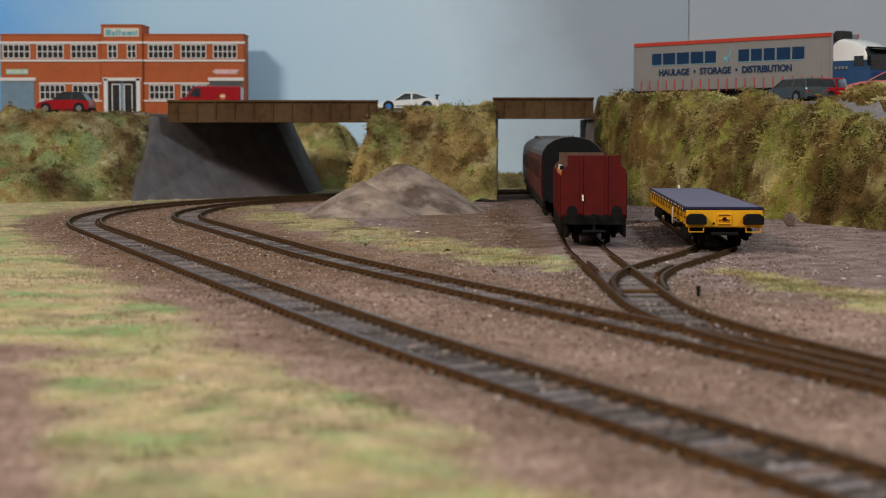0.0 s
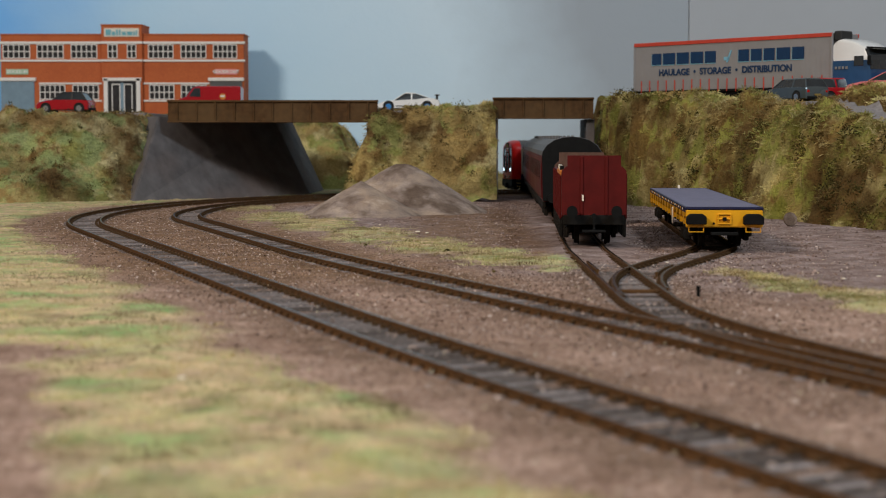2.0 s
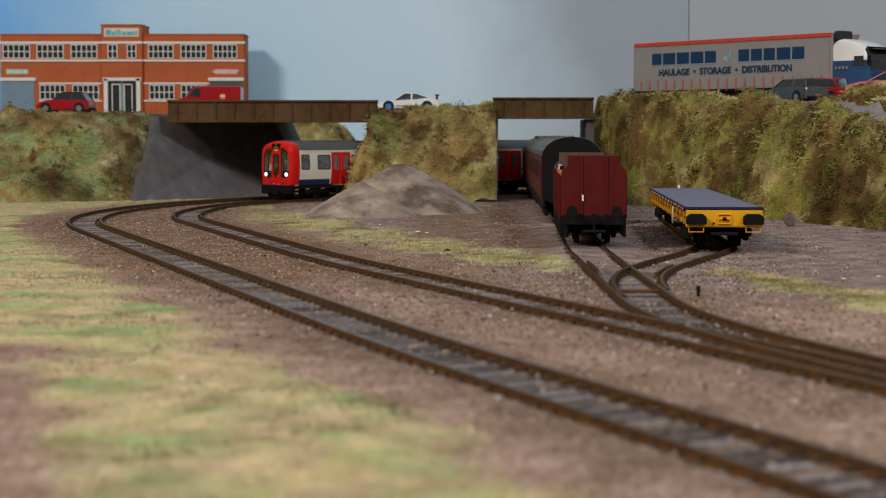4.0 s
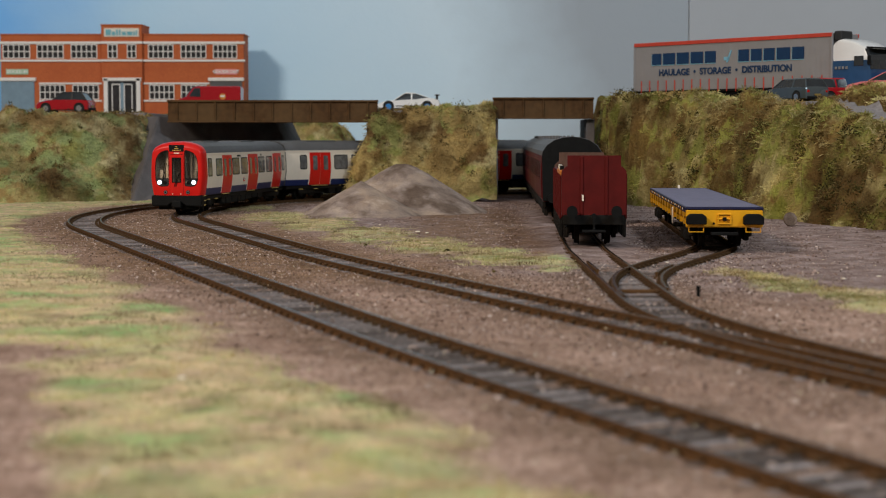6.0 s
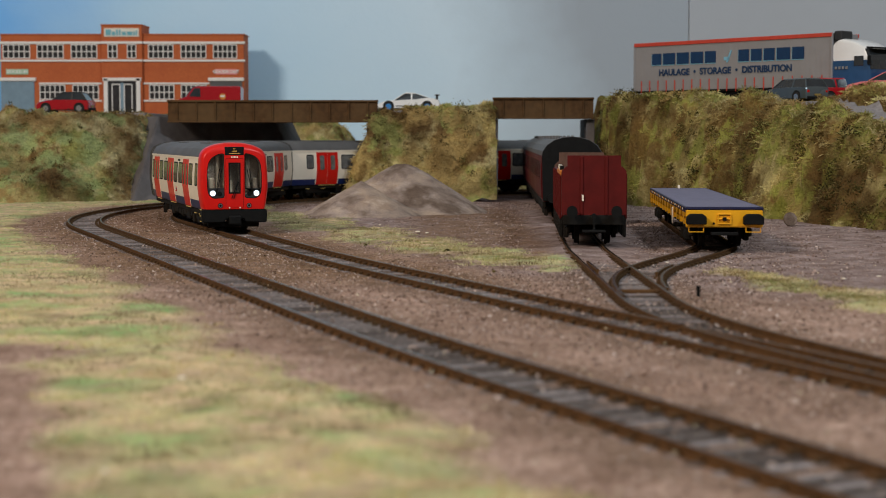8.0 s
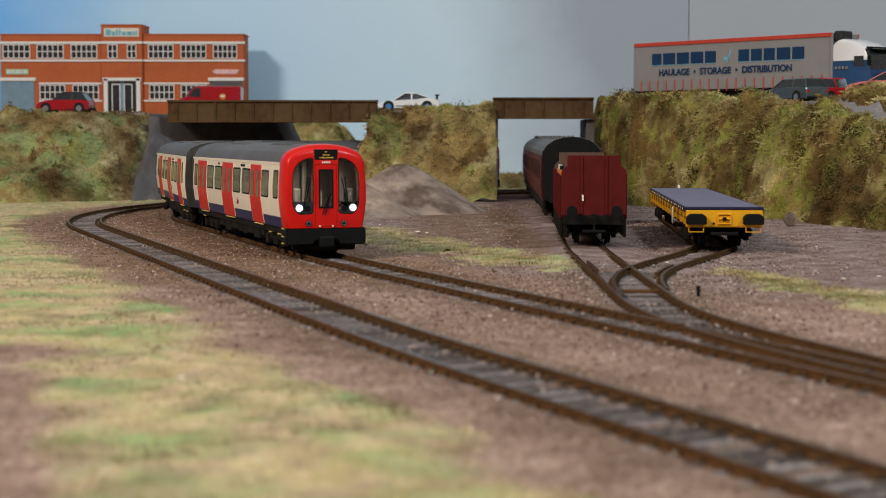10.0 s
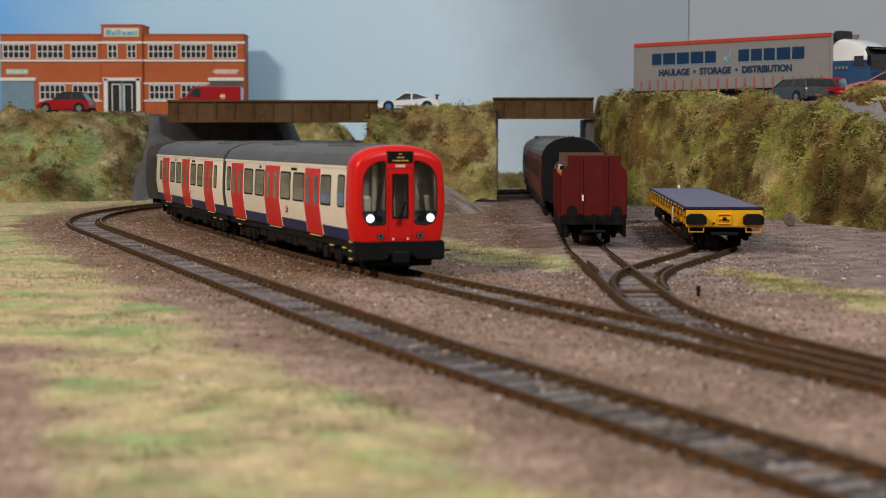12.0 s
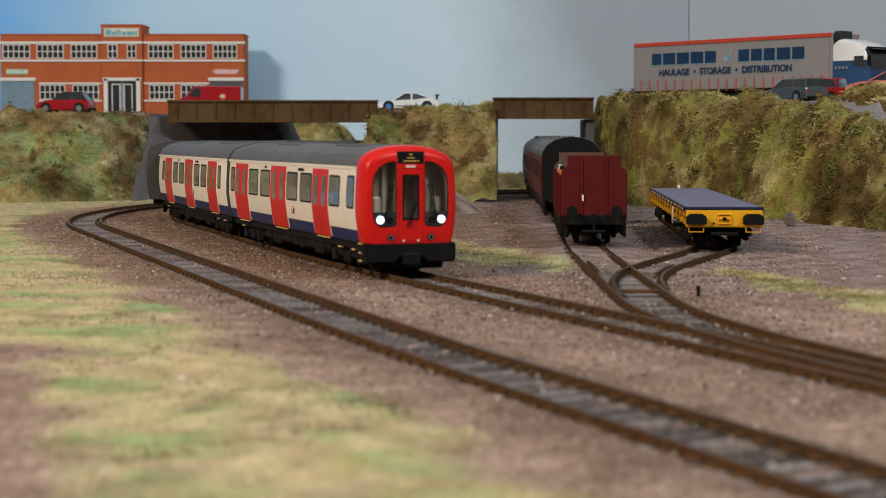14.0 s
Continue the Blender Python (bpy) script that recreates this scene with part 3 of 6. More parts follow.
# ---- unseen hall added round the layout, its pale sides bouncing fill light ----
M_BOUNCE = material("bounce_plaster", (0.7, 0.68, 0.65), 0.85, 0, 0.05, 150)
M_FLOOR = material("hall_floor", (0.2, 0.15, 0.11), 0.6, 0, 0.2, 60)
slab("hall_floor", -3000, 3000, -2600, 2600, -960, -900, M_FLOOR, "unseen brown floor added under the layout", "floor")
slab("hall_ceiling", -3000, 3000, -2600, 2600, 2400, 2460, M_BOUNCE, "unseen pale ceiling added to bounce fill light", "ceiling")
slab("hall_wall_back", -3000, 3000, 2600, 2660, -900, 2400, M_BOUNCE, "unseen plain wall added to bounce fill light", "wall")
slab("hall_wall_front", -3000, 3000, -2660, -2600, -900, 2400, M_BOUNCE, "unseen plain wall added to bounce fill light", "wall")
slab("hall_wall_left", -3060, -3000, -2600, 2600, -900, 2400, M_BOUNCE, "unseen plain wall added to bounce fill light", "wall")
slab("hall_wall_right", 3000, 3060, -2600, 2600, -900, 2400, M_BOUNCE, "unseen plain wall added to bounce fill light", "wall")
# ---- rolling stock ----
M_RED = material("gloss_red", (0.66, 0.011, 0.008), 0.35, 0, 0.05, 6, coat=0.08, gloss=0.25)
M_WHITE = material("off_white_paint", (0.86, 0.765, 0.635), 0.42, 0, 0.03, 8)
M_BLUE = material("navy_blue_paint", (0.007, 0.019, 0.095), 0.4, 0, 0.1, 6)
M_ROOF = material("grey_roof", (0.12, 0.12, 0.125), 0.6, 0, 0.1, 7, dirt=(0.09, 0.09, 0.09))
M_BLACK = material("black_plastic", (0.006, 0.006, 0.006), 0.65, 0, 0.25, 3, gloss=0.15)
M_UNDER = material("sooty_underframe", (0.01, 0.009, 0.008), 0.8, 0, 0.35, 2.5, dirt=(0.022, 0.016, 0.011), gloss=0.15)
M_GLASS = material("smoked_window", (0.13, 0.132, 0.135), 0.1, 0, 0.5, 5, coat=0.6)
M_CLEAR = glass("clear_cab_glass", (0.86, 0.86, 0.84), 0.03, 1.0)
M_STEP = material("pale_yellow_edge", (0.75, 0.55, 0.16), 0.5, 0, 0.1, 4)
M_CHARCOAL = material("charcoal_panel", (0.028, 0.028, 0.03), 0.45, 0, 0.15, 4)
M_SEAT = material("cab_seat_cloth", (0.42, 0.33, 0.24), 0.7, 0, 0.2, 4)
M_CABIN = material("cab_interior", (0.2, 0.155, 0.115), 0.5, 0, 0.2, 5)
M_YELLOW = material("yellow_paint", (0.8, 0.38, 0.012), 0.42, 0, 0.07, 5, dirt=(0.55, 0.25, 0.02))
M_AMBER = glow("amber_display", (0.8, 0.45, 0.08), 0.12)
M_LAMP = glow("headlamp_glow", (0.74, 0.87, 1.0), 2.8)
M_MAROON = material("maroon_paint", (0.092, 0.006, 0.005), 0.55, 0, 0.15, 6, 0.05, 2, gloss=0.2)
M_MAROON2 = material("maroon_coach_paint", (0.09, 0.007, 0.008), 0.5, 0, 0.12, 9, gloss=0.2)
M_WOOD = material("brown_planks", (0.12, 0.06, 0.04), 0.7, 0, 0.2, 3)
M_DECK = material("slate_blue_deck", (0.16, 0.16, 0.24), 0.7, 0, 0.14, 4, 0.1, 2)
M_NAVY = material("navy_deck_edge", (0.012, 0.014, 0.05), 0.5, 0, 0.15, 4)
M_ORANGE = material("orange_plank", (0.55, 0.19, 0.03), 0.55, 0, 0.2, 3)
M_STEEL = material("wheel_steel", (0.3, 0.28, 0.26), 0.35, 0.9, 0.2, 2)
M_COACHROOF = material("coach_roof_grey", (0.09, 0.09, 0.095), 0.5, 0, 0.15, 8)

M_DIMPANE = material("dim_coach_pane", (0.03, 0.014, 0.014), 0.5, 0, 0.3, 9, gloss=0.1)
M_ENDGREY = material("dark_car_end", (0.06, 0.056, 0.052), 0.6, 0, 0.15, 5, gloss=0.2)

SIDE = [(17.0, 11.6), (17.4, 12.2), (18.2, 16.4), (19.1, 23.5), (19.0, 30.0), (18.6, 36.0), (18.3, 40.4)]
ARCH = [(18.3, 40.4), (17.7, 42.4), (15.8, 44.9), (11.2, 47.0), (5.6, 48.1), (0.0, 48.3)]


def mirrored(half):
    """A whole outline from its right half, bottom to top."""
    left = [(-x, z) for x, z in reversed(half) if x > 0.001]
    return half + left


def side_x(z, prof):
    for (xa, za), (xb, zb) in zip(prof, prof[1:]):
        if za <= z <= zb:
            return xa + (xb - xa) * (z - za) / (zb - za)
    return prof[-1][0] if z > prof[-1][1] else prof[0][0]


def shell(bm, outline, stations, mi=0):
    """Skin an outline along y; stations are (y, width scale, height drop of the crown)."""
    rings = []
    for y, k, drop in stations:
        rings.append([(x * k, y, z - drop * max(0.0, (z - 30) / 18) ** 2) for x, z in outline])
    loft(bm, rings, mi=mi)
    bmesh.ops.recalc_face_normals(bm, faces=bm.faces)


def side_panel(bm, prof, side, y0, y1, z0, z1, proud=0.15, deep=0.5, r=0.0):
    """A panel that follows the body side, with eased corners."""
    def ring(y, za, zb):
        zs = [za] + [z for _, z in prof if za + 0.2 < z < zb - 0.2] + [zb]
        full = [z0] + [z for _, z in prof if z0 + 0.2 < z < z1 - 0.2] + [z1]
        zs = [za] + full[1:-1] + [zb]
        out = [(side * (side_x(z, prof) + proud), y, z) for z in zs]
        return out + [(side * (side_x(z, prof) - deep), y, z) for z in reversed(zs)]
    rings = [ring(y0, z0 + r, z1 - r)]
    if r:
        rings += [ring(y0 + 0.3 * r, z0 + 0.3 * r, z1 - 0.3 * r), ring(y0 + r, z0, z1), ring(y1 - r, z0, z1), ring(y1 - 0.3 * r, z0 + 0.3 * r, z1 - 0.3 * r)]
    rings.append(ring(y1, z0 + r, z1 - r))
    loft(bm, rings)
    bmesh.ops.recalc_face_normals(bm, faces=bm.faces)


def bogie(parent, y, base=30.0, wheel=5.6, width=26.0, name="bogie"):
    bm = bmesh.new()
    for sx in (-1, 1):
        box(bm, sx * width / 2 - 1.2, sx * width / 2 + 1.2, -base / 2 - 5, base / 2 + 5, 4.6, 8.4, 0.5)
        for sy in (-1, 1):
            box(bm, sx * width / 2 - 0.2, sx * width / 2 + 2.4, sy * base / 2 - 2.2, sy * base / 2 + 2.2, 2.6, 7.4, 0.5)
        box(bm, sx * width / 2, sx * width / 2 + 2.0, -4, 4, 2.6, 6.4, 0.5)
    box(bm, -width / 2, width / 2, -4, 4, 4.2, 9.5, 0.4)
    ob = part(name, bm, M_UNDER, parent)
    ob.matrix_basis = pose(0, y * MM, 0)
    for sy in (-1, 1):
        bm = bmesh.new()
        for sx in (-1, 1):
            cyl(bm, (sx * 8.3, sy * base / 2, wheel), (1, 0, 0), wheel, 2.2, 20)
            cyl(bm, (sx * 7.1, sy * base / 2, wheel - 0.1), (1, 0, 0), wheel + 0.6, 0.6, 20)
        cyl(bm, (0, sy * base / 2, wheel), (1, 0, 0), 1.0, 16, 8)
        part("wheelset", bm, M_STEEL if name != "bogie" else M_UNDER, ob)
    return ob


CAR_L, CAR_PITCH, PIVOT = 225.0, 233.0, 78.0
CAB_WINDOWS = [(11, 19.5, 25, 36.2), (30, 44, 25, 35.8), (70.5, 87.5, 25, 35.8), (93, 109.5, 25, 35.8), (140.5, 157.5, 25, 35.8), (163, 180, 25, 35.8), (211, 218, 25.5, 36)]
CAB_DOORS = [(45.5, 68.5), (111.5, 138), (182.5, 208)]
MID_DOORS = [(28, 53), (100, 125), (172, 197)]
MID_WINDOWS = [(17, 24, 25.5, 36), (58, 73.5, 25, 35.8), (79.5, 95, 25, 35.8), (130, 145.5, 25, 35.8), (151.5, 167, 25, 35.8), (201, 208, 25.5, 36)]


def tube_car(cab):
    """One car of the underground train; y points forward."""
    car = empty("train_car")
    h = CAR_L / 2
    tagged(car, ("leading car of a red, white and blue underground train" if cab else "middle car of a red, white and blue underground train"), "train car", "underground train cars")
    front = h - (8.5 if cab else 2.5)
    half = SIDE
    bm = bmesh.new()
    outline = [(x, z) for x, z in half] + [(-x, z) for x, z in reversed(half)]
    shell(bm, outline, [(-h, 0.97, 0), (-h + 2.5, 1, 0), (front, 1, 0)] + ([] if cab else [(h, 0.97, 0)]))
    for f in bm.faces:
        c = f.calc_center_median()
        if c.z < 16.3 and abs(f.normal.x) > 0.5:
            f.material_index = 1
    part("body", bm, [M_WHITE, M_BLUE], car, smooth=14)
    bm = bmesh.new()
    arch = [(18.45, 40.4)] + ARCH[1:]
    outline = mirrored(arch)
    shell(bm, outline, [(-h, 0.97, 0.6), (-h + 3, 1, 0), (front, 1, 0)] + ([] if cab else [(h, 0.97, 0.6)]))
    roof = part("roof", bm, M_ROOF, car, smooth=28)
    for sx in (-1, 1):
        bm = bmesh.new()
        side_panel(bm, SIDE, sx, -h + 1, front, 39.3, 40.3, 0.35, 0.3)
        part("gutter", bm, M_WHITE, car)
    for y0 in (-h + 60, h - 70):
        bm = bmesh.new()
        box(bm, -8.4, 8.4, y0 - 1, y0 + 36, 47.0, 48.2, 0.2)
        for k in range(9):
            box(bm, -8, 8, y0 + k * 4, y0 + 2.4 + k * 4, 47.2, 48.6, 0.2)
        part("roof_grille", bm, M_ROOF, roof)
    doors, windows = (CAB_DOORS, CAB_WINDOWS) if cab else (MID_DOORS, MID_WINDOWS)
    for sx in (-1, 1):
        for a, b in doors:
            ya, yb = h - b, h - a
            bm = bmesh.new()
            side_panel(bm, SIDE, sx, ya - 1.0, yb + 1.0, 12.3, 38.9, 0.1, 0.4)
            part("door_frame", bm, M_WHITE, car)
            for p0, p1 in ((ya, (ya + yb) / 2 - 0.15), ((ya + yb) / 2 + 0.15, yb)):
                bm = bmesh.new()
                side_panel(bm, SIDE, sx, p0, p1, 12.0, 38.6, 0.28, 0.3)
                leaf = part("door", bm, M_RED, car, "red sliding door leaf")
                bm = bmesh.new()
                m = (p0 + p1) / 2
                side_panel(bm, SIDE, sx, m - 2.6, m + 2.6, 24, 36, 0.4, 0.2, 1.0)
                part("door_window", bm, M_GLASS, leaf)
            bm = bmesh.new()
            box(bm, sx * 17.1 - 0.5, sx * 17.1 + 0.5, ya + 2, yb - 4, 11.1, 11.45, 0.1)
            part("door_step", bm, M_STEP, car, "pale yellow door step edge")
        for a, b, z0, z1 in windows:
            bm = bmesh.new()
            side_panel(bm, SIDE, sx, h - b - 0.7, h - a + 0.7, z0 - 0.7, z1 + 0.7, 0.1, 0.3, 1.4)
            rim = part("window_rim", bm, M_BLACK, car)
            bm = bmesh.new()
            side_panel(bm, SIDE, sx, h - b, h - a, z0, z1, 0.2, 0.3, 1.1)
            part("window_pane", bm, M_GLASS, rim)
        bm = bmesh.new()
        cyl(bm, (sx * (side_x(21, SIDE) - 0.1), h - 100, 20.5), (sx, 0, 0.1), 1.7, 0.7, 18)
        cyl(bm, (sx * (side_x(21, SIDE)), h - 100, 20.5), (sx, 0, 0.1), 1.0, 0.7, 14, mi=1)
        box(bm, sx * 18.75 - 0.35, sx * 18.75 + 0.35, h - 102.2, h - 97.8, 20.1, 20.9, 0, mi=2)
        part("emblem", bm, [M_RED, M_WHITE, M_BLUE], car, "small round red and blue emblem")
        for ya, yb in ((h - 92, h - 83), (h - 150, h - 147)):
            bm = bmesh.new()
            side_panel(bm, SIDE, sx, ya, yb, 37.2, 38.3, 0.2, 0.2)
            part("vent", bm, M_BLACK, car)
        for y in (h - 22, h - 40, -h + 20):
            bm = bmesh.new()
            box(bm, sx * 15.6 - 0.3, sx * 16.3 + 0.3, y, y + 4, 8.3, 8.8) if sx > 0 else box(bm, -16.6, -15.3, y, y + 4, 8.3, 8.8)
            part("footstep_mark", bm, M_STEP, car)
    # underframe
    bm = bmesh.new()
    box(bm, -16.2, 16.2, -h + 2, h - 3, 8.6, 11.7, 0.3)
    rnd = random.Random(5)
    y = -h + 62
    while y < h - 62:
        w = rnd.uniform(6, 17)
        for sx in (-1, 1):
            box(bm, min(sx * 9, sx * 15.6), max(sx * 9, sx * 15.6), y, y + w, rnd.uniform(3.6, 5.6), 9, 0.5)
        y += w + rnd.uniform(0.8, 2.5)
    part("underframe", bm, M_UNDER, car)
    for y in (-PIVOT, PIVOT):
        bogie(car, y)
    # dark end frames, and the bellows between the cars
    whole = mirrored(SIDE + ARCH[1:])
    for sy in ((-1,) if cab else (-1, 1)):
        bm = bmesh.new()
        prism(bm, [(x * 1.0, z + 0.05) for x, z in whole], sy * (h + 1.5) - 1.7, sy * (h + 1.5) + 1.7)
        part("end_frame", bm, M_ENDGREY, car, "dark grey car end")
    bm = bmesh.new()
    for k in range(5):
        w = 0.985 if k % 2 else 0.95
        prism(bm, [(x * w, 11.5 + (z - 11.5) * (0.99 if k % 2 else 0.97)) for x, z in whole], -h - 6.4 + k * 1.0, -h - 5.4 + k * 1.0)
    part("gangway_bellows", bm, M_BLACK, car, "black rubber gangway bellows")
    if cab:
        cab_front(car, h)
    return car


def carve(ob, bm, mat):
    """Hollow recesses out of a solid part; the recess walls take the given material."""
    me = bpy.data.meshes.new("recess")
    bmesh.ops.recalc_face_normals(bm, faces=bm.faces)
    bmesh.ops.scale(bm, vec=(MM, MM, MM), verts=bm.verts)
    bm.to_mesh(me)
    bm.free()
    me.materials.append(mat)
    tool = bpy.data.objects.new("recess", me)
    scene.collection.objects.link(tool)
    mod = ob.modifiers.new("recess", "BOOLEAN")
    mod.operation, mod.object, mod.solver, mod.material_mode = "DIFFERENCE", tool, "EXACT", "TRANSFER"
    out = bpy.data.meshes.new_from_object(ob.evaluated_get(bpy.context.evaluated_depsgraph_get()))
    ob.modifiers.clear()
    ob.data = out
    bpy.data.objects.remove(tool)


def rounded(pts, n=5, r=1.0):
    """Ease the corners of an outline."""
    out = []
    for k, b in enumerate(pts):
        a, c = Vector(pts[k - 1]), Vector(pts[(k + 1) % len(pts)])
        b = Vector(b)
        p = b + (a - b).normalized() * min(r, (a - b).length * 0.48)
        q = b + (c - b).normalized() * min(r, (c - b).length * 0.48)
        for i in range(n):
            u = i / (n - 1)
            out.append(tuple(p * (1 - u) ** 2 + b * (2 * u * (1 - u)) + q * u * u))
    return out


def cab_front(car, h):
    full = rounded(mirrored(SIDE + ARCH[1:]), 4, 2.2)
    bm = bmesh.new()
    stations = [(h - 8.5, 1.0, -0.1)]
    for k in range(9):
        a = radians(90 * k / 8)
        stations.append((h - 6.2 + 6.2 * math.sin(a), 1.0 - 0.115 * (1 - math.cos(a)), 4.0 * (1 - math.cos(a))))
    shell(bm, [(x * 1.006, z) for x, z in full], stations)
    cab = part("cab_front", bm, M_RED, car, "glossy red rounded cab front", smooth=40)
    screens = [rounded([(sx * x, z) for x, z in ((5.5, 18.0), (11.6, 17.6), (14.0, 19.2), (15.0, 22.4), (15.1, 31), (14.6, 36.6), (12.7, 40.0), (9.2, 42.0), (5.5, 42.6))], 4, 1.4) for sx in (-1, 1)]
    bm = bmesh.new()
    for pts in screens:
        prism(bm, pts, h - 7.6, h + 2)
    prism(bm, rounded([(-3.1, 20.6), (3.1, 20.6), (3.1, 37.2), (-3.1, 37.2)], 4, 0.8), h - 7.6, h + 2)
    carve(cab, bm, M_CABIN)
    for sx, pts in zip((-1, 1), screens):
        bm = bmesh.new()
        inner = [((x - sx * 10.2) * 0.93 + sx * 10.2, (z - 30) * 0.965 + 30) for x, z in pts]
        loft(bm, [[(x, y, z) for x, z in ring] for ring, y in ((pts, h - 0.9), (pts, h - 0.12), (inner, h - 0.12), (inner, h - 0.9))], caps=False)
        bmesh.ops.recalc_face_normals(bm, faces=bm.faces)
        part("windscreen_surround", bm, M_BLACK, cab)
        bm = bmesh.new()
        prism(bm, [(x, z) for x, z in inner], h - 0.75, h - 0.5)
        pane = part("windscreen", bm, M_CLEAR, cab)
        pane.visible_shadow = False
        bm = bmesh.new()
        prism(bm, [(x, z) for x, z in inner if z < 22.5] + [(sx * 5.7, 23.4), (sx * 14.7, 23.4)] if sx < 0 else [(x, z) for x, z in inner if z < 22.5] + [(sx * 14.7, 23.4), (sx * 5.7, 23.4)], h - 0.5, h - 0.22)
        part("lamp_panel", bm, M_CHARCOAL, cab)
        bm = bmesh.new()
        box(bm, min(sx * 7.2, sx * 9.4), max(sx * 7.2, sx * 9.4), h - 7.2, h - 5.6, 22, 41, 0.3)
        box(bm, min(sx * 10.2, sx * 13.6), max(sx * 10.2, sx * 13.6), h - 7.2, h - 4.0, 19, 29, 0.8)
        part("cab_seat", bm, M_SEAT if sx > 0 else M_CABIN, cab)
        bm = bmesh.new()
        cyl(bm, (sx * 12.0, h - 0.05, 20.6), (0, 1, 0), 1.85, 0.6, 28)
        part("lamp_rim", bm, M_CHROME_RIM, cab)
        bm = bmesh.new()
        cyl(bm, (sx * 12.0, h + 0.15, 20.6), (0, 1, 0), 1.42, 0.6, 28)
        part("headlamp", bm, M_LAMP, cab, "lit white headlamp")
        bm = bmesh.new()
        cyl(bm, (sx * 8.2, h - 0.1, 20.3), (0, 1, 0), 1.3, 0.5, 20)
        part("tail_lamp", bm, M_BLACK, cab)
        bm = bmesh.new()
        cyl(bm, (sx * 7.9, h + 0.05, 13.9), (0, 1, 0), 1.35, 0.5, 22, mi=0)
        cyl(bm, (sx * 7.9, h + 0.2, 13.9), (0, 1, 0), 1.1, 0.5, 20, mi=1)
        cyl(bm, (sx * 7.9, h + 0.3, 13.9), (0, 1, 0), 0.65, 0.5, 16, mi=0)
        part("marker_lamp", bm, [M_BLACK, M_CHROME_RIM], cab)
        for lean, shift in ((-13, 0.0), (-8, 0.9)):
            bm = bmesh.new()
            m = Matrix.Translation((sx * (8.2 + shift), h + 0.35, 28)) @ pose(0, 0, 0, 0, sx * lean, 0)
            for v in box(bm, -0.17, 0.17, -0.2, 0.2, -7.5, 6.0):
                v.co = m @ v.co
            part("wiper", bm, M_BLACK, cab)
        bm = bmesh.new()
        cyl(bm, (sx * 5.05, h + 0.35, 29), (0, 0, 1), 0.22, 12, 8)
        part("handrail", bm, M_RED, cab)
    # gangway door in the middle of the front
    bm = bmesh.new()
    for x0, x1, z0, z1 in ((-4.7, -3.1, 12.8, 39.4), (3.1, 4.7, 12.8, 39.4), (-3.1, 3.1, 12.8, 20.6), (-3.1, 3.1, 37.2, 39.4)):
        box(bm, x0, x1, h - 0.5, h + 0.16, z0, z1)
    bmesh.ops.remove_doubles(bm, verts=bm.verts, dist=0.001)
    part("end_door", bm, M_RED, cab)
    bm = bmesh.new()
    for x in (-4.75, 4.75):
        box(bm, x - 0.1, x + 0.1, h - 0.3, h + 0.06, 12.8, 39.4)
    box(bm, -4.75, 4.75, h - 0.3, h + 0.06, 39.4, 39.6)
    part("door_seam", bm, M_UNDER, cab)
    bm = bmesh.new()
    for x0, x1, z0, z1 in ((-3.3, -2.6, 20.4, 37.4), (2.6, 3.3, 20.4, 37.4), (-2.6, 2.6, 20.4, 21.1), (-2.6, 2.6, 36.7, 37.4)):
        box(bm, x0, x1, h - 0.4, h + 0.28, z0, z1)
    part("door_window_rim", bm, M_BLACK, cab)
    bm = bmesh.new()
    box(bm, -2.7, 2.7, h - 0.4, h - 0.15, 20.9, 36.9)
    pane = part("door_window", bm, M_CLEAR, cab)
    pane.visible_shadow = False
    bm = bmesh.new()
    box(bm, 0.4, 1.9, h - 7.2, h - 5, 21, 27.5, 0.4)
    part("cab_stool", bm, M_SEAT, cab)
    bm = bmesh.new()
    for lean, x in ((-16, -0.9), (-22, -0.2)):
        for v in box(bm, -0.17, 0.17, -0.2, 0.2, -5, 4.5):
            v.co = Matrix.Translation((x, h + 0.5, 22.5)) @ pose(0, 0, 0, 0, lean, 0) @ v.co
    part("door_wiper", bm, M_BLACK, cab)
    # destination display and fleet number, drawn as bars
    bm = bmesh.new()
    box(bm, -5.3, 5.3, h - 3, h + 0.18, 41.3, 46.0, 0.3)
    part("destination_display", bm, M_BLACK, cab)
    bm = bmesh.new()
    for x0, x1, z in ((-0.5, 0.8, 44.9), (-1.4, 1.6, 43.6), (-3.2, 3.2, 42.4)):
        n = max(2, int((x1 - x0) / 0.55))
        for k in range(n):
            xa = x0 + (x1 - x0) * k / n
            box(bm, xa, xa + 0.36, h + 0.14, h + 0.22, z - 0.22, z + 0.22)
    part("display_lettering", bm, M_AMBER, cab)
    bm = bmesh.new()
    for k in range(5):
        box(bm, -1.9 + k * 0.78, -1.35 + k * 0.78, h - 0.2, h + 0.1, 39.95, 40.85)
    part("number_bar", bm, M_WHITE, cab)
    bm = bmesh.new()
    prism(bm, [(-17.7, 11.9), (17.7, 11.9), (17.9, 8.5), (17.6, 4.4), (6, 4.6), (5, 6.4), (-5, 6.4), (-6, 4.6), (-17.6, 4.4), (-17.9, 8.5)], h - 9, h + 0.5)
    bmesh.ops.bevel(bm, geom=bm.edges[:], offset=0.5, segments=2, affect="EDGES")
    box(bm, -3.4, 3.4, h - 6, h + 2.2, 3.4, 8.4, 0.8, segs=2)
    box(bm, -14, 14, h - 8, h - 3, 2.0, 5, 0.6)
    part("bumper", bm, M_BLACK, car)
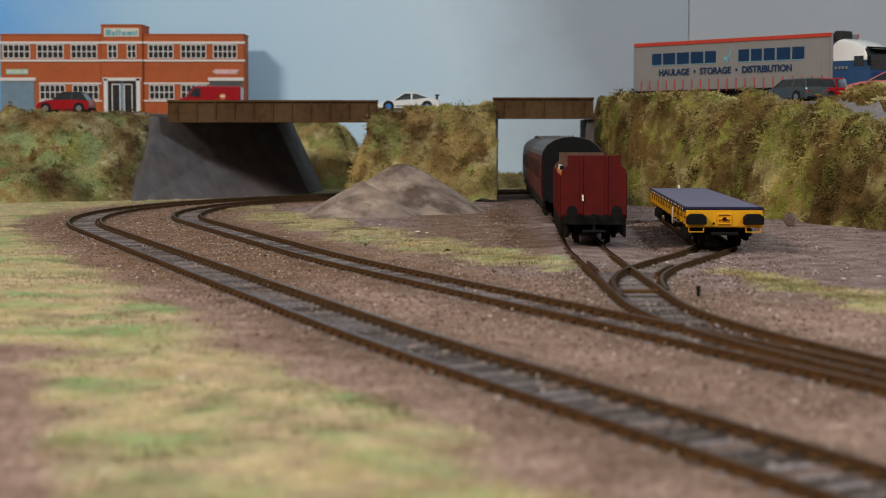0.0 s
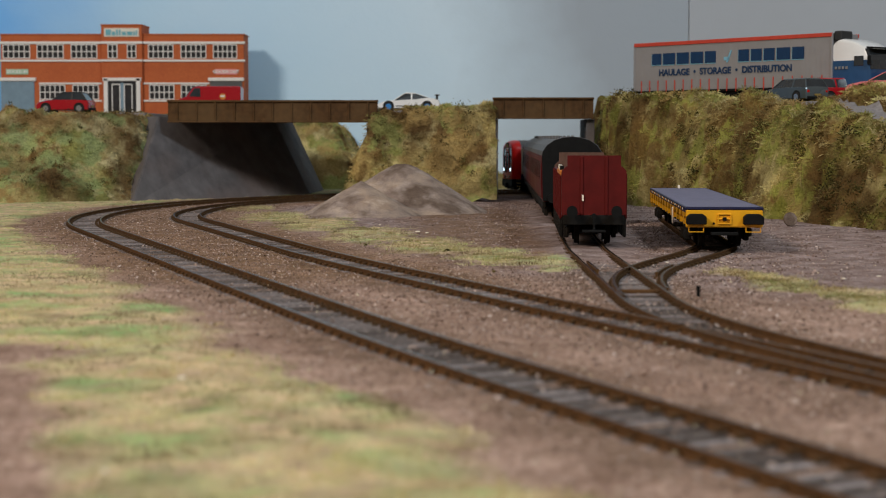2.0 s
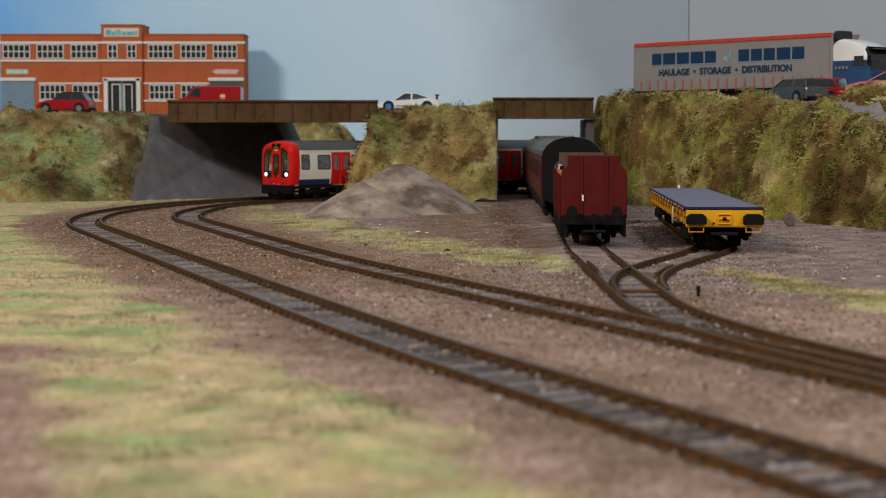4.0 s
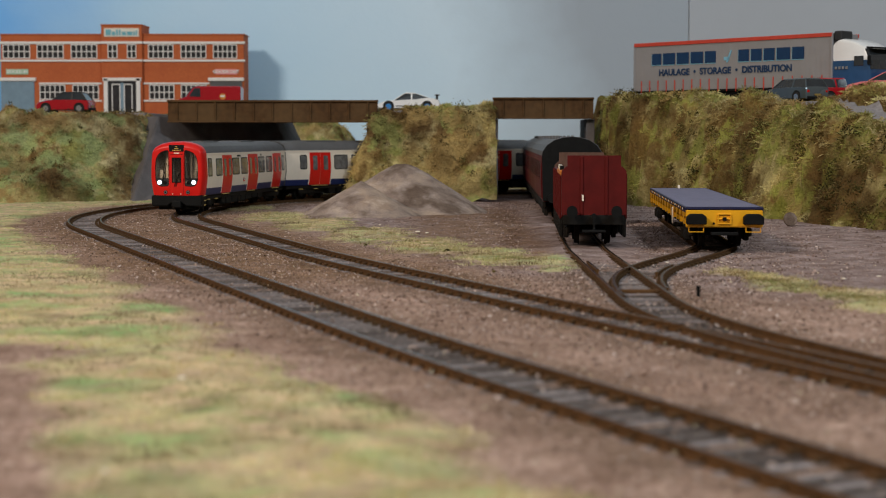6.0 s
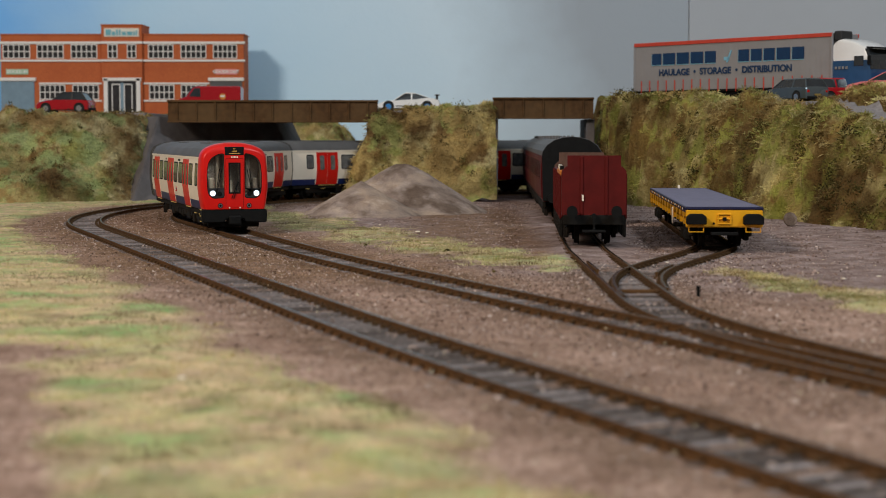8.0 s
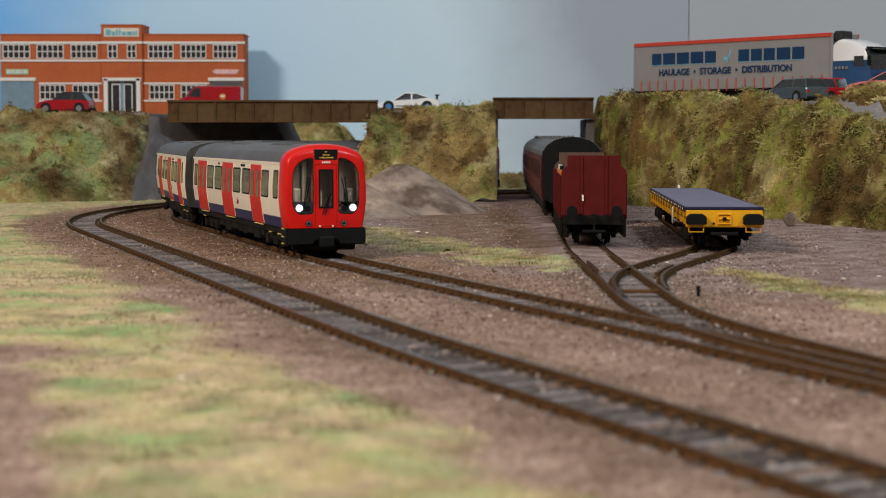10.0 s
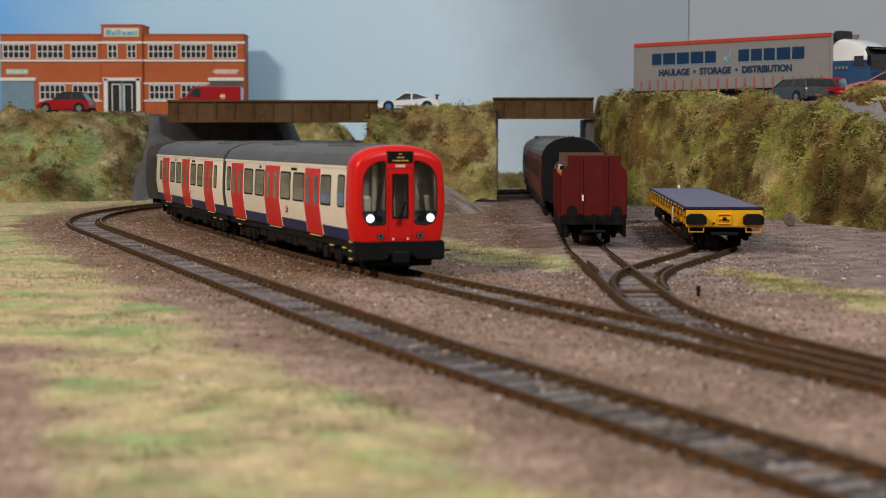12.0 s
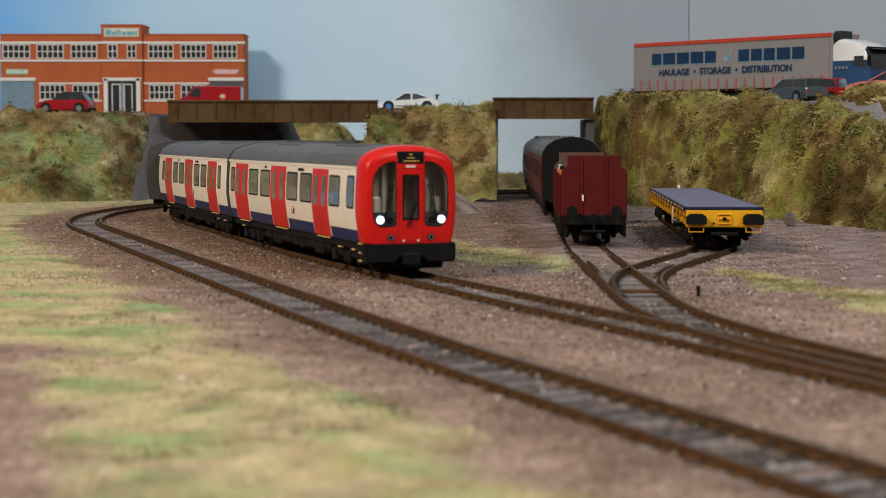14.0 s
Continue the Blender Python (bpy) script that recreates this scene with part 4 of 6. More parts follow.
    for sx in (-1, 1):
        for z in (11.3, 7.9, 4.9):
            bm = bmesh.new()
            box(bm, sx * 17.8 - 0.3, sx * 17.8 + 0.3, h - 8, h - 4.2, z, z + 0.5)
            part("cab_step", bm, M_STEP, car)
        bm = bmesh.new()
        cyl(bm, (sx * 2.9, h + 0.2, 12.7), (0, 1, 0), 0.42, 0.4, 10)
        part("lamp_bracket", bm, M_WHITE, cab)


M_CHROME_RIM = material("dull_lamp_rim", (0.3, 0.32, 0.36), 0.3, 0.8, 0.1, 3)
TRAIN = [tube_car(True), tube_car(False)]
TRAIN.append(copy_thing(TRAIN[1], pose(0, 0, 0)))
TRAIN.append(copy_thing(TRAIN[0], pose(0, 0, 0)))
tagged(TRAIN[3], "trailing car of a red, white and blue underground train")


def placed_on(path, front, length, pivot, flip=False):
    """The pose of a vehicle whose front end lies at a distance along a track."""
    a, _ = path.place(front - length / 2 + pivot)
    b, _ = path.place(front - length / 2 - pivot)
    m, d = (a + b) / 2, (a - b) if not flip else (b - a)
    return pose(m.x * MM, m.y * MM, 0, 0, 0, math.degrees(math.atan2(d.y, d.x)) - 90)


def bogie_turn(path, front, length, pivot, k):
    a, _ = path.place(front - length / 2 + pivot)
    b, _ = path.place(front - length / 2 - pivot)
    c = a - b
    _, d = path.place(front - length / 2 + k * pivot)
    return math.degrees(math.atan2(d.y, d.x) - math.atan2(c.y, c.x))


# ---- maroon open wagon ----
def open_wagon():
    """A high-ended open wagon; y points towards the viewer's end."""
    w = empty("open_wagon")
    tagged(w, "maroon open goods wagon with tall plank ends on the siding", "railway wagon")
    L = 152.0
    h = L / 2
    for sy in (-1, 1):
        bm = bmesh.new()
        prism(bm, [(-16.6, 14), (16.6, 14), (16.6, 34.4), (14.4, 36.4), (13.8, 36.4), (13.8, 41.4), (-13.8, 41.4), (-13.8, 36.4), (-14.4, 36.4), (-16.6, 34.4)], sy * h - 0.9, sy * h + 0.9)
        end = part("end_wall", bm, M_MAROON if sy > 0 else [M_WOOD], w)
        for x in (-6.4, 6.4):
            bm = bmesh.new()
            box(bm, x - 0.9, x + 0.9, sy * (h + 0.7) - 0.8, sy * (h + 0.7) + 0.8, 14, 41.0, 0.35)
            part("end_post", bm, M_MAROON, end)
    for sx in (-1, 1):
        bm = bmesh.new()
        box(bm, sx * 15.9 - 0.8, sx * 15.9 + 0.8, -h + 0.9, h - 0.9, 13, 33.6, 0.3)
        sidew = part("side_wall", bm, M_MAROON, w)
        for k in range(9):
            y = -h + 8 + k * (L - 16) / 8
            bm = bmesh.new()
            box(bm, sx * 17 - 0.6, sx * 17 + 0.6, y - 0.9, y + 0.9, 12, 33, 0.25)
            part("side_post", bm, M_MAROON, sidew)
        bm = bmesh.new()
        for k in range(12):
            y = -h + 10 + k * (L - 20) / 11
            box(bm, sx * 16.4 - 0.9, sx * 16.4 + 0.9, y - 1.4, y + 1.4, 3.4, 12.5, 0.4)
        box(bm, sx * 15.2 - 1.2, sx * 15.2 + 1.2, -h + 1, h - 1, 9.6, 13.4, 0.3)
        part("solebar", bm, M_UNDER, w)
    bm = bmesh.new()
    box(bm, -15.5, 15.5, -h, h, 12, 14.2, 0.2)
    box(bm, -15.6, 15.6, h - 1.5, h + 1.1, 9.5, 14.2, 0.3)
    part("floor", bm, M_UNDER, w)
    for sx in (-1, 1):
        bm = bmesh.new()
        cyl(bm, (sx * 11.4, h + 3, 15.8), (0, 1, 0), 1.7, 6, 16)
        cyl(bm, (sx * 11.4, h + 6.2, 15.8), (0, 1, 0), 2.8, 1.1, 24)
        part("buffer", bm, M_BLACK, w)
    bm = bmesh.new()
    cyl(bm, (0, h + 2, 13.6), (0, 1, 0), 1.3, 4, 12)
    for k in range(3):
        box(bm, -0.9 + 0.3 * (k % 2), 0.9 - 0.3 * (k % 2), h + 3, h + 4.1, 10.6 - 2.6 * k, 13.4 - 2.6 * k, 0.3)
    box(bm, -6, 6, h - 3, h + 6, 6.2, 7.3, 0.3)
    part("coupling", bm, M_BLACK, w)
    bm = bmesh.new()
    box(bm, 5.3, 6.3, h + 1.5, h + 1.75, 20.6, 23.4)
    at_ = part("lamp_iron", bm, M_WHITE, w)
    bm = bmesh.new()
    box(bm, 15.0, 17.4, h - 60, h - 6, 32.0, 34.6, 0.4)
    rail = part("load_rail", bm, M_ORANGE, w)
    for k in range(5):
        bm = bmesh.new()
        box(bm, 15.2, 17.2, h - 56 + k * 10, h - 51 + k * 10, 34.4, 36.6, 0.3)
        part("peg", bm, M_WHITE if k % 2 else M_BLACK, rail)
    for y in (-h + 34, h - 34):
        bogie(w, y, 27, 6.0, 25, "bogie")
    return w


wagon = open_wagon()
wagon.matrix_world = pose(74.8 * MM, 848 * MM, 0, 0, 0, 180 - 2.6) @ Matrix.Diagonal((0.915, 1.0, 1.03, 1.0))

# ---- maroon coaches ----
COACH = [(16.6, 12.0), (17.9, 15), (18.4, 24), (18.2, 33), (17.6, 39.0)]
COACH_ARCH = [(17.8, 39.0), (17.2, 41.6), (14.8, 45.2), (10.2, 48.2), (5.0, 49.7), (0.0, 50.1)]


def coach():
    c = empty("passenger_coach")
    tagged(c, "dark maroon vintage passenger coach with a grey roof", "railway coach", "maroon coaches")
    h = 131.0
    bm = bmesh.new()
    shell(bm, [(x, z) for x, z in COACH] + [(-x, z) for x, z in reversed(COACH)], [(-h, 0.985, 0), (-h + 1.5, 1, 0), (h - 1.5, 1, 0), (h, 0.985, 0)])
    part("body", bm, M_MAROON2, c)
    bm = bmesh.new()
    shell(bm, mirrored(COACH_ARCH), [(-h - 0.6, 1, 0), (h + 0.6, 1, 0)])
    roof = part("roof", bm, M_COACHROOF, c)
    for k in range(14):
        bm = bmesh.new()
        y = -h + 12 + k * 18
        x = 7.5 if k % 3 else -2
        cyl(bm, (x, y, 49.6), (0, 0, 1), 1.3, 2.2, 12, 0.8)
        part("roof_vent", bm, M_COACHROOF, roof)
    for k in range(7):
        bm = bmesh.new()
        y = -h + 18 + k * 37
        rings = [[(x * 1.008, y + dy, z + 0.15) for x, z in COACH_ARCH] for dy in (-0.4, 0.4)]
        rings = [r + [(-x, yy, z) for x, yy, z in reversed(r[:-1])] for r in rings]
        loft(bm, rings, closed=False, caps=False)
        part("roof_rib", bm, M_COACHROOF, roof)
    for sx in (-1, 1):
        for k in range(11):
            y = -h + 16 + k * 22.5
            bm = bmesh.new()
            side_panel(bm, COACH, sx, y - 6.8, y + 6.8, 24.6, 36.2, 0.12, 0.3, 1.0)
            rim = part("window_frame", bm, M_MAROON2, c)
            bm = bmesh.new()
            side_panel(bm, COACH, sx, y - 6, y + 6, 25.4, 35.4, 0.22, 0.3, 0.8)
            part("pane", bm, M_DIMPANE, rim)
        bm = bmesh.new()
        side_panel(bm, COACH, sx, -h + 1, h - 1, 37.2, 37.6, 0.12, 0.2)
        side_panel(bm, COACH, sx, -h + 1, h - 1, 22.6, 23.0, 0.12, 0.2)
        part("lining", bm, M_MAROON2, c)
        bm = bmesh.new()
        box(bm, sx * 16 - 1, sx * 16 + 1, -h + 3, h - 3, 8.5, 12, 0.3)
        for k in range(6):
            y = -h + 60 + k * 24
            box(bm, sx * 13.5 - 2, sx * 13.5 + 2, y, y + 14, 4.5, 9, 0.4)
        part("solebar", bm, M_UNDER, c)
    for sy in (-1, 1):
        bm = bmesh.new()
        prism(bm, mirrored([(16.9, 12.4)] + [(x * 0.985, z - 0.3) for x, z in COACH_ARCH]), sy * (h + 0.6) - 0.6, sy * (h + 0.6) + 0.6)
        part("end_panel", bm, M_BLACK, c)
        bm = bmesh.new()
        prism(bm, mirrored([(6.4, 11), (6.4, 38), (5, 40.6), (0, 41.2)]), sy * (h + 2) - 2, sy * (h + 2) + 2)
        part("gangway", bm, M_UNDER, c)
        for sx in (-1, 1):
            bm = bmesh.new()
            cyl(bm, (sx * 11.4, sy * (h + 3), 14), (0, 1, 0), 2.8, 5, 16)
            part("buffer", bm, M_BLACK, c)
    for y in (-h + 42, h - 42):
        bogie(c, y, 33, 6.2, 26)
    return c


coach_a = coach()
coach_a.matrix_world = pose(81.8 * MM, 1122 * MM, 0, 0, 0, 180 - 1.7) @ Matrix.Scale(1.03, 4)
coach_b = copy_thing(coach_a, pose(89.8 * MM, 1399 * MM, 0, 0, 0, 180 - 1.6))


# ---- yellow flat wagon ----
def flat_wagon():
    w = empty("flat_wagon")
    tagged(w, "yellow bogie flat wagon with a slate-blue deck", "railway wagon")
    L = 268.0
    h = L / 2
    bm = bmesh.new()
    box(bm, -16.2, 16.2, -h + 0.5, h - 0.5, 17.6, 18.6, 0.15)
    deck = part("deck", bm, M_DECK, w)
    for sx in (-1, 1):
        bm = bmesh.new()
        box(bm, sx * 16.6 - 0.5, sx * 16.6 + 0.5, -h, h, 16.2, 18.5, 0.15)
        part("deck_edge", bm, M_NAVY, w)
        bm = bmesh.new()
        box(bm, sx * 14.6 - 0.8, sx * 14.6 + 0.8, -h + 2, h - 2, 9.2, 16.2, 0.3)
        part("solebar", bm, M_UNDER, w)
        for k in range(13):
            y = -h + 12 + k * (L - 24) / 12
            bm = bmesh.new()
            prism(bm, [(y - 7.0, 16.4), (y + 7.0, 16.4), (y + 5.2, 14.2), (y + 1.6, 13.4), (y + 1.4, 10.6), (y - 1.4, 10.6), (y - 1.6, 13.4), (y - 5.2, 14.2)], sx * 15.2, sx * 16.9, axis="x")
            part("side_bracket", bm, M_YELLOW, w)
        for k in range(22):
            y = -h + 14 + k * (L - 28) / 21
            bm = bmesh.new()
            box(bm, sx * 17.15 - 0.15, sx * 17.15 + 0.15, y - 1.6, y + 1.6, 16.9, 17.8)
            part("edge_marking", bm, M_WHITE if k % 2 else M_YELLOW, w)
    for sy in (-1, 1):
        bm = bmesh.new()
        box(bm, -16.8, 16.8, sy * h - 1, sy * h + 1, 9.6, 17.4, 0.5)
        head = part("headstock", bm, M_YELLOW, w)
        bm = bmesh.new()
        box(bm, -16.9, 16.9, sy * h - 1.2, sy * h + 1.15, 17.4, 18.7, 0.25)
        part("end_lip", bm, M_NAVY, head)
        for sx in (-1, 1):
            bm = bmesh.new()
            pr = [(-4.4, -2.3), (4.4, -2.3), (4.4, 1.0), (2.8, 2.3), (-2.8, 2.3), (-4.4, 1.0)]
            prism(bm, [(sx * 12.4 + a, 13.4 + b) for a, b in pr], sy * (h + 1), sy * (h + 5.5))
            bmesh.ops.bevel(bm, geom=bm.edges[:], offset=0.35, segments=1, affect="EDGES")
            part("buffer", bm, M_BLACK, head)
            bm = bmesh.new()
            for x0, x1, z0, z1 in ((-3.4, -3.0, 7.6, 10), (3.0, 3.4, 7.6, 10), (-3.4, 3.4, 7.6, 8.0)):
                box(bm, sx * 12.4 + x0, sx * 12.4 + x1, sy * (h + 3) - 0.2, sy * (h + 3) + 0.2, z0, z1)
            part("shunters_handle", bm, M_YELLOW, head)
        bm = bmesh.new()
        for x0, x1, z0, z1 in ((-3, 3, 15.2, 15.8), (-3, 3, 11, 11.6), (-3.1, -2.4, 11.3, 15.5), (2.4, 3.1, 11.3, 15.5), (-3.4, 3.4, 13.1, 13.7)):
            box(bm, x0, x1, sy * (h + 1.3) - 0.4, sy * (h + 1.3) + 0.4, z0, z1, 0.15)
        part("drawhook_plate", bm, M_YELLOW, head)
        bm = bmesh.new()
        box(bm, -0.8, 0.8, sy * (h + 1.9) - 0.7, sy * (h + 1.9) + 0.7, 12.6, 14.2, 0.2)
        box(bm, -6.0, 6.0, sy * (h + 1) - 2, sy * (h + 1) + 2, 6.2, 7.6, 0.3)
        cyl(bm, (4.6, sy * (h + 1.1), 11.4), (0, 1, 0), 0.5, 0.5, 10)
        part("coupling", bm, M_BLACK, head)
        bogie(w, sy * (h - 34), 24, 5.8, 26)
    bm = bmesh.new()
    box(bm, -8, 8, -h + 60, h - 60, 7, 16, 0.6)
    part("centre_sill", bm, M_UNDER, w)
    bm = bmesh.new()
    box(bm, 16.9, 17.6, h - 76, h - 72, 7.5, 15.5, 0.3)
    part("side_plate", bm, M_WHITE, w, "white side plate")
    bm = bmesh.new()
    box(bm, -0.7, 0.7, -h + 3, -h + 4.4, 18.5, 20.5, 0.2)
    part("deck_lug", bm, M_WHITE, w)
    return w


flat = flat_wagon()
flat.matrix_world = pose(138.2 * MM, 886 * MM, 0, 0, 0, 180 - 3.9) @ Matrix.Scale(1.04, 4)
# ---- factory ----
M_BRICK = material("orange_red_brick", (0.47, 0.115, 0.035), 0.75, 0, 0.12, 2.2, 0.12, 1.4, dirt=(0.4, 0.09, 0.03))
M_TRIM = material("white_trim", (0.78, 0.76, 0.73), 0.6, 0, 0.04, 8)
M_SHUTTER = material("blue_grey_shutter", (0.2, 0.3, 0.38), 0.6, 0, 0.08, 6)
M_SIGN_W = material("cream_sign", (0.7, 0.68, 0.6), 0.6, 0, 0.05, 6)
M_TEAL = material("teal_lettering", (0.16, 0.42, 0.5), 0.6, 0, 0.1, 3)
M_GREEN = material("pale_green_sign", (0.35, 0.55, 0.38), 0.6, 0, 0.15, 2)
M_PINK = material("pink_paint", (0.75, 0.3, 0.3), 0.4, 0, 0.08, 4)
M_DARKPANE = material("dark_factory_pane", (0.035, 0.033, 0.035), 0.25, 0, 0.3, 9)


def words(text, size, material_, parent, x, z, y, name="lettering"):
    cu = bpy.data.curves.new(name, "FONT")
    cu.body, cu.size, cu.align_x, cu.align_y, cu.extrude, cu.offset = text, size * MM, "CENTER", "CENTER", 0.1 * MM, 0.03 * size * MM
    cu.materials.append(material_)
    tmp = bpy.data.objects.new(name, cu)
    scene.collection.objects.link(tmp)
    me = bpy.data.meshes.new_from_object(tmp.evaluated_get(bpy.context.evaluated_depsgraph_get()))
    bpy.data.objects.remove(tmp)
    ob = new(name, me)
    ob.parent = parent
    ob.matrix_basis = pose(x * MM, y * MM, z * MM, 90, 0, 0)
    return ob


def solid(bm, x0, x1, y0, y1, z0, z1, b=0.25):
    box(bm, x0, x1, y0, y1, z0, z1, b)


def factory():
    """Two-storey brick works; x along the front, y away from it, z from the ground."""
    f = empty("factory_building", -339.5, 1740, 72.5)
    tagged(f, "two-storey orange brick factory with white window bands", "factory building")
    HW, HT = 129.0, 86.6
    bm = bmesh.new()
    solid(bm, -HW, HW - 0.5, 0, 40, 0, HT, 0.3)
    part("wall", bm, M_BRICK, f)
    bm = bmesh.new()
    solid(bm, -21.5, 21.5, -4, 40, 0, 96.4, 0.3)
    mid = part("entrance_bay", bm, M_BRICK, f)
    bm = bmesh.new()
    for x0, x1, y, z in ((-HW - 0.6, HW + 0.6, -0.8, HT), (-22.2, 22.2, -4.8, 96.4)):
        solid(bm, x0, x1, y, 40.6, z, z + 1.2, 0.2)
    part("parapet_coping", bm, M_BRICK, f)
    for z0, z1 in ((77, 79.6), (58.4, 60.6)):
        for x0, x1, y in ((-HW - 0.8, -21.5, -1.4), (21.5, HW + 0.8, -1.4), (-22, 22, -5.2)):
            bm = bmesh.new()
            solid(bm, x0, x1, y, y + 1.8, z0, z1)
            part("trim_band", bm, M_TRIM, f)
    for z0, z1 in ((34.6, 36.4), (16.2, 18)):
        for x0, x1 in ((-89, -21.5), (21.5, 92)):
            bm = bmesh.new()
            solid(bm, x0, x1, -1.2, 0.6, z0, z1)
            part("trim_band", bm, M_TRIM, f)

    def window(x0, x1, z0, z1, cols, rows, y=0.0):
        bm = bmesh.new()
        solid(bm, x0, x1, y - 0.25, y + 0.2, z0, z1, 0)
        w = part("window", bm, M_DARKPANE, f)
        t = 0.42
        for i in range(cols + 1):
            x = x0 + (x1 - x0) * i / cols
            bm = bmesh.new()
            solid(bm, x - t, x + t, y - 0.75, y - 0.2, z0 - t, z1 + t, 0)
            part("glazing_bar", bm, M_TRIM, w)
        for j in range(rows + 1):
            z = z0 + (z1 - z0) * j / rows
            bm = bmesh.new()
            solid(bm, x0, x1, y - 0.7, y - 0.2, z - t, z + t, 0)
            part("glazing_bar", bm, M_TRIM, w)

    def px(v):
        return (v - 220) * 0.602

    for a, b in ((10, 57), (70, 116), (130, 175), (266, 309), (323, 367), (380, 421)):
        window(px(a), px(b), 62.2, 76.2, 5, 2)
    for a, b in ((196, 212), (230, 245)):
        window(px(a), px(b), 62.2, 76.2, 2, 2, -4)
    for a, b in ((74, 118), (132, 177), (267, 310), (323, 367)):
        window(px(a), px(b), 19, 33.6, 5, 2)
    # entrance
    bm = bmesh.new()
    for x0, x1, z0, z1 in ((-19.4, -15, 0, 40.6), (15, 19.4, 0, 40.6), (-20.4, 20.4, 38, 41.4)):
        solid(bm, x0, x1, -5.6, -3.4, z0, z1)
    part("door_surround", bm, M_TRIM, mid)
    bm = bmesh.new()
    solid(bm, -15, 15, -4.4, -3.9, 0, 38, 0)
    door = part("entrance_door", bm, M_DARKPANE, mid)
    for x0, x1 in ((-11, -1.8), (1.8, 11)):
        bm = bmesh.new()
        for a, b, c, d in ((x0, x0 + 1, 2, 35), (x1 - 1, x1, 2, 35), (x0, x1, 2, 3.2), (x0, x1, 33.8, 35)):
            solid(bm, a, b, -5, -4.3, c, d, 0)
        part("door_leaf_frame", bm, M_TRIM, door)
    bm = bmesh.new()
    solid(bm, -1.6, 1.6, -4.8, -4.3, 0, 36, 0)
    part("door_post", bm, M_SHUTTER, door)
    # loading doors
    for a, b in ((6, 64), (374, 430)):
        bm = bmesh.new()
        solid(bm, px(a), px(b), -1.0, 0.3, 0, 38, 0.1)
        sh = part("roller_shutter", bm, M_SHUTTER if a < 100 else M_ROOF, f)
        for k in range(18):
            bm = bmesh.new()
            solid(bm, px(a) + 0.6, px(b) - 0.6, -1.35, -0.9, 0.6 + k * 2.05, 2.3 + k * 2.05, 0.1)
            part("slat", bm, M_SHUTTER if a < 100 else M_ROOF, sh)
        bm = bmesh.new()
        solid(bm, px(a) - 2, px(b) + 2, -2.6, 0.4, 38, 41.6)
        part("lintel", bm, M_TRIM, f)
    bm = bmesh.new()
    solid(bm, -18.4, 18.4, -4.7, -3.8, 84.5, 93.5, 0.1)
    sign = part("name_board", bm, M_SIGN_W, f)
    bm = bmesh.new()
    for x0, x1, z1 in ((-16.5, -11, 92), (-10, -6.5, 89.8), (-5.5, -3.4, 92), (-2.4, -0.6, 92), (0.6, 5, 89.8), (6, 11.6, 89.8), (12.4, 14.4, 89.8), (15, 16.6, 91)):
        solid(bm, x0, x1, -5.0, -4.6, 86, z1, 0)
    part("lettering_bar", bm, M_TEAL, sign)
    for a, b, m in ((15, 54, M_GREEN), (383, 421, M_PINK)):
        bm = bmesh.new()
        solid(bm, px(a), px(b), -0.8, 0.3, 45, 50.6, 0.1)
        s = part("sign_board", bm, m, f)
        words("GOODS IN" if m is M_GREEN else "GOODS OUT", 4.6, M_TRIM, s, (px(a) + px(b)) / 2, 47.8, -0.95)
    return f


factory()

# ---- road vehicles ----
M_TYRE = material("tyre_rubber", (0.02, 0.02, 0.02), 0.85, 0, 0.2, 2)
M_CHROME = material("bright_rim", (0.55, 0.55, 0.57), 0.25, 0.9, 0.05, 3)
M_BLUERIM = material("blue_rim", (0.06, 0.25, 0.6), 0.35, 0.3, 0.1, 3)
M_CARGLASS = material("car_window", (0.03, 0.035, 0.04), 0.06, 0, 0.2, 8, coat=0.5)
M_PLATE = material("dull_yellow_plate", (0.3, 0.2, 0.05), 0.6, 0, 0.15, 2)
M_TAIL = material("red_lens", (0.5, 0.01, 0.01), 0.2, 0, 0.1, 2)
M_LENS = material("clear_lens", (0.75, 0.78, 0.8), 0.1, 0, 0.05, 2)
PAINTS = {
    "red": material("red_car_paint", (0.36, 0.01, 0.016), 0.22, 0, 0.04, 8, coat=0.5),
    "white": material("white_car_paint", (0.82, 0.82, 0.82), 0.25, 0, 0.03, 8, coat=0.4),
    "grey": material("grey_car_paint", (0.1, 0.12, 0.13), 0.25, 0.4, 0.06, 8, coat=0.4),
    "pink": material("pink_car_paint", (0.75, 0.2, 0.2), 0.25, 0, 0.04, 8, coat=0.4),
    "black": material("black_car_paint", (0.015, 0.015, 0.016), 0.5, 0, 0.1, 8),
}


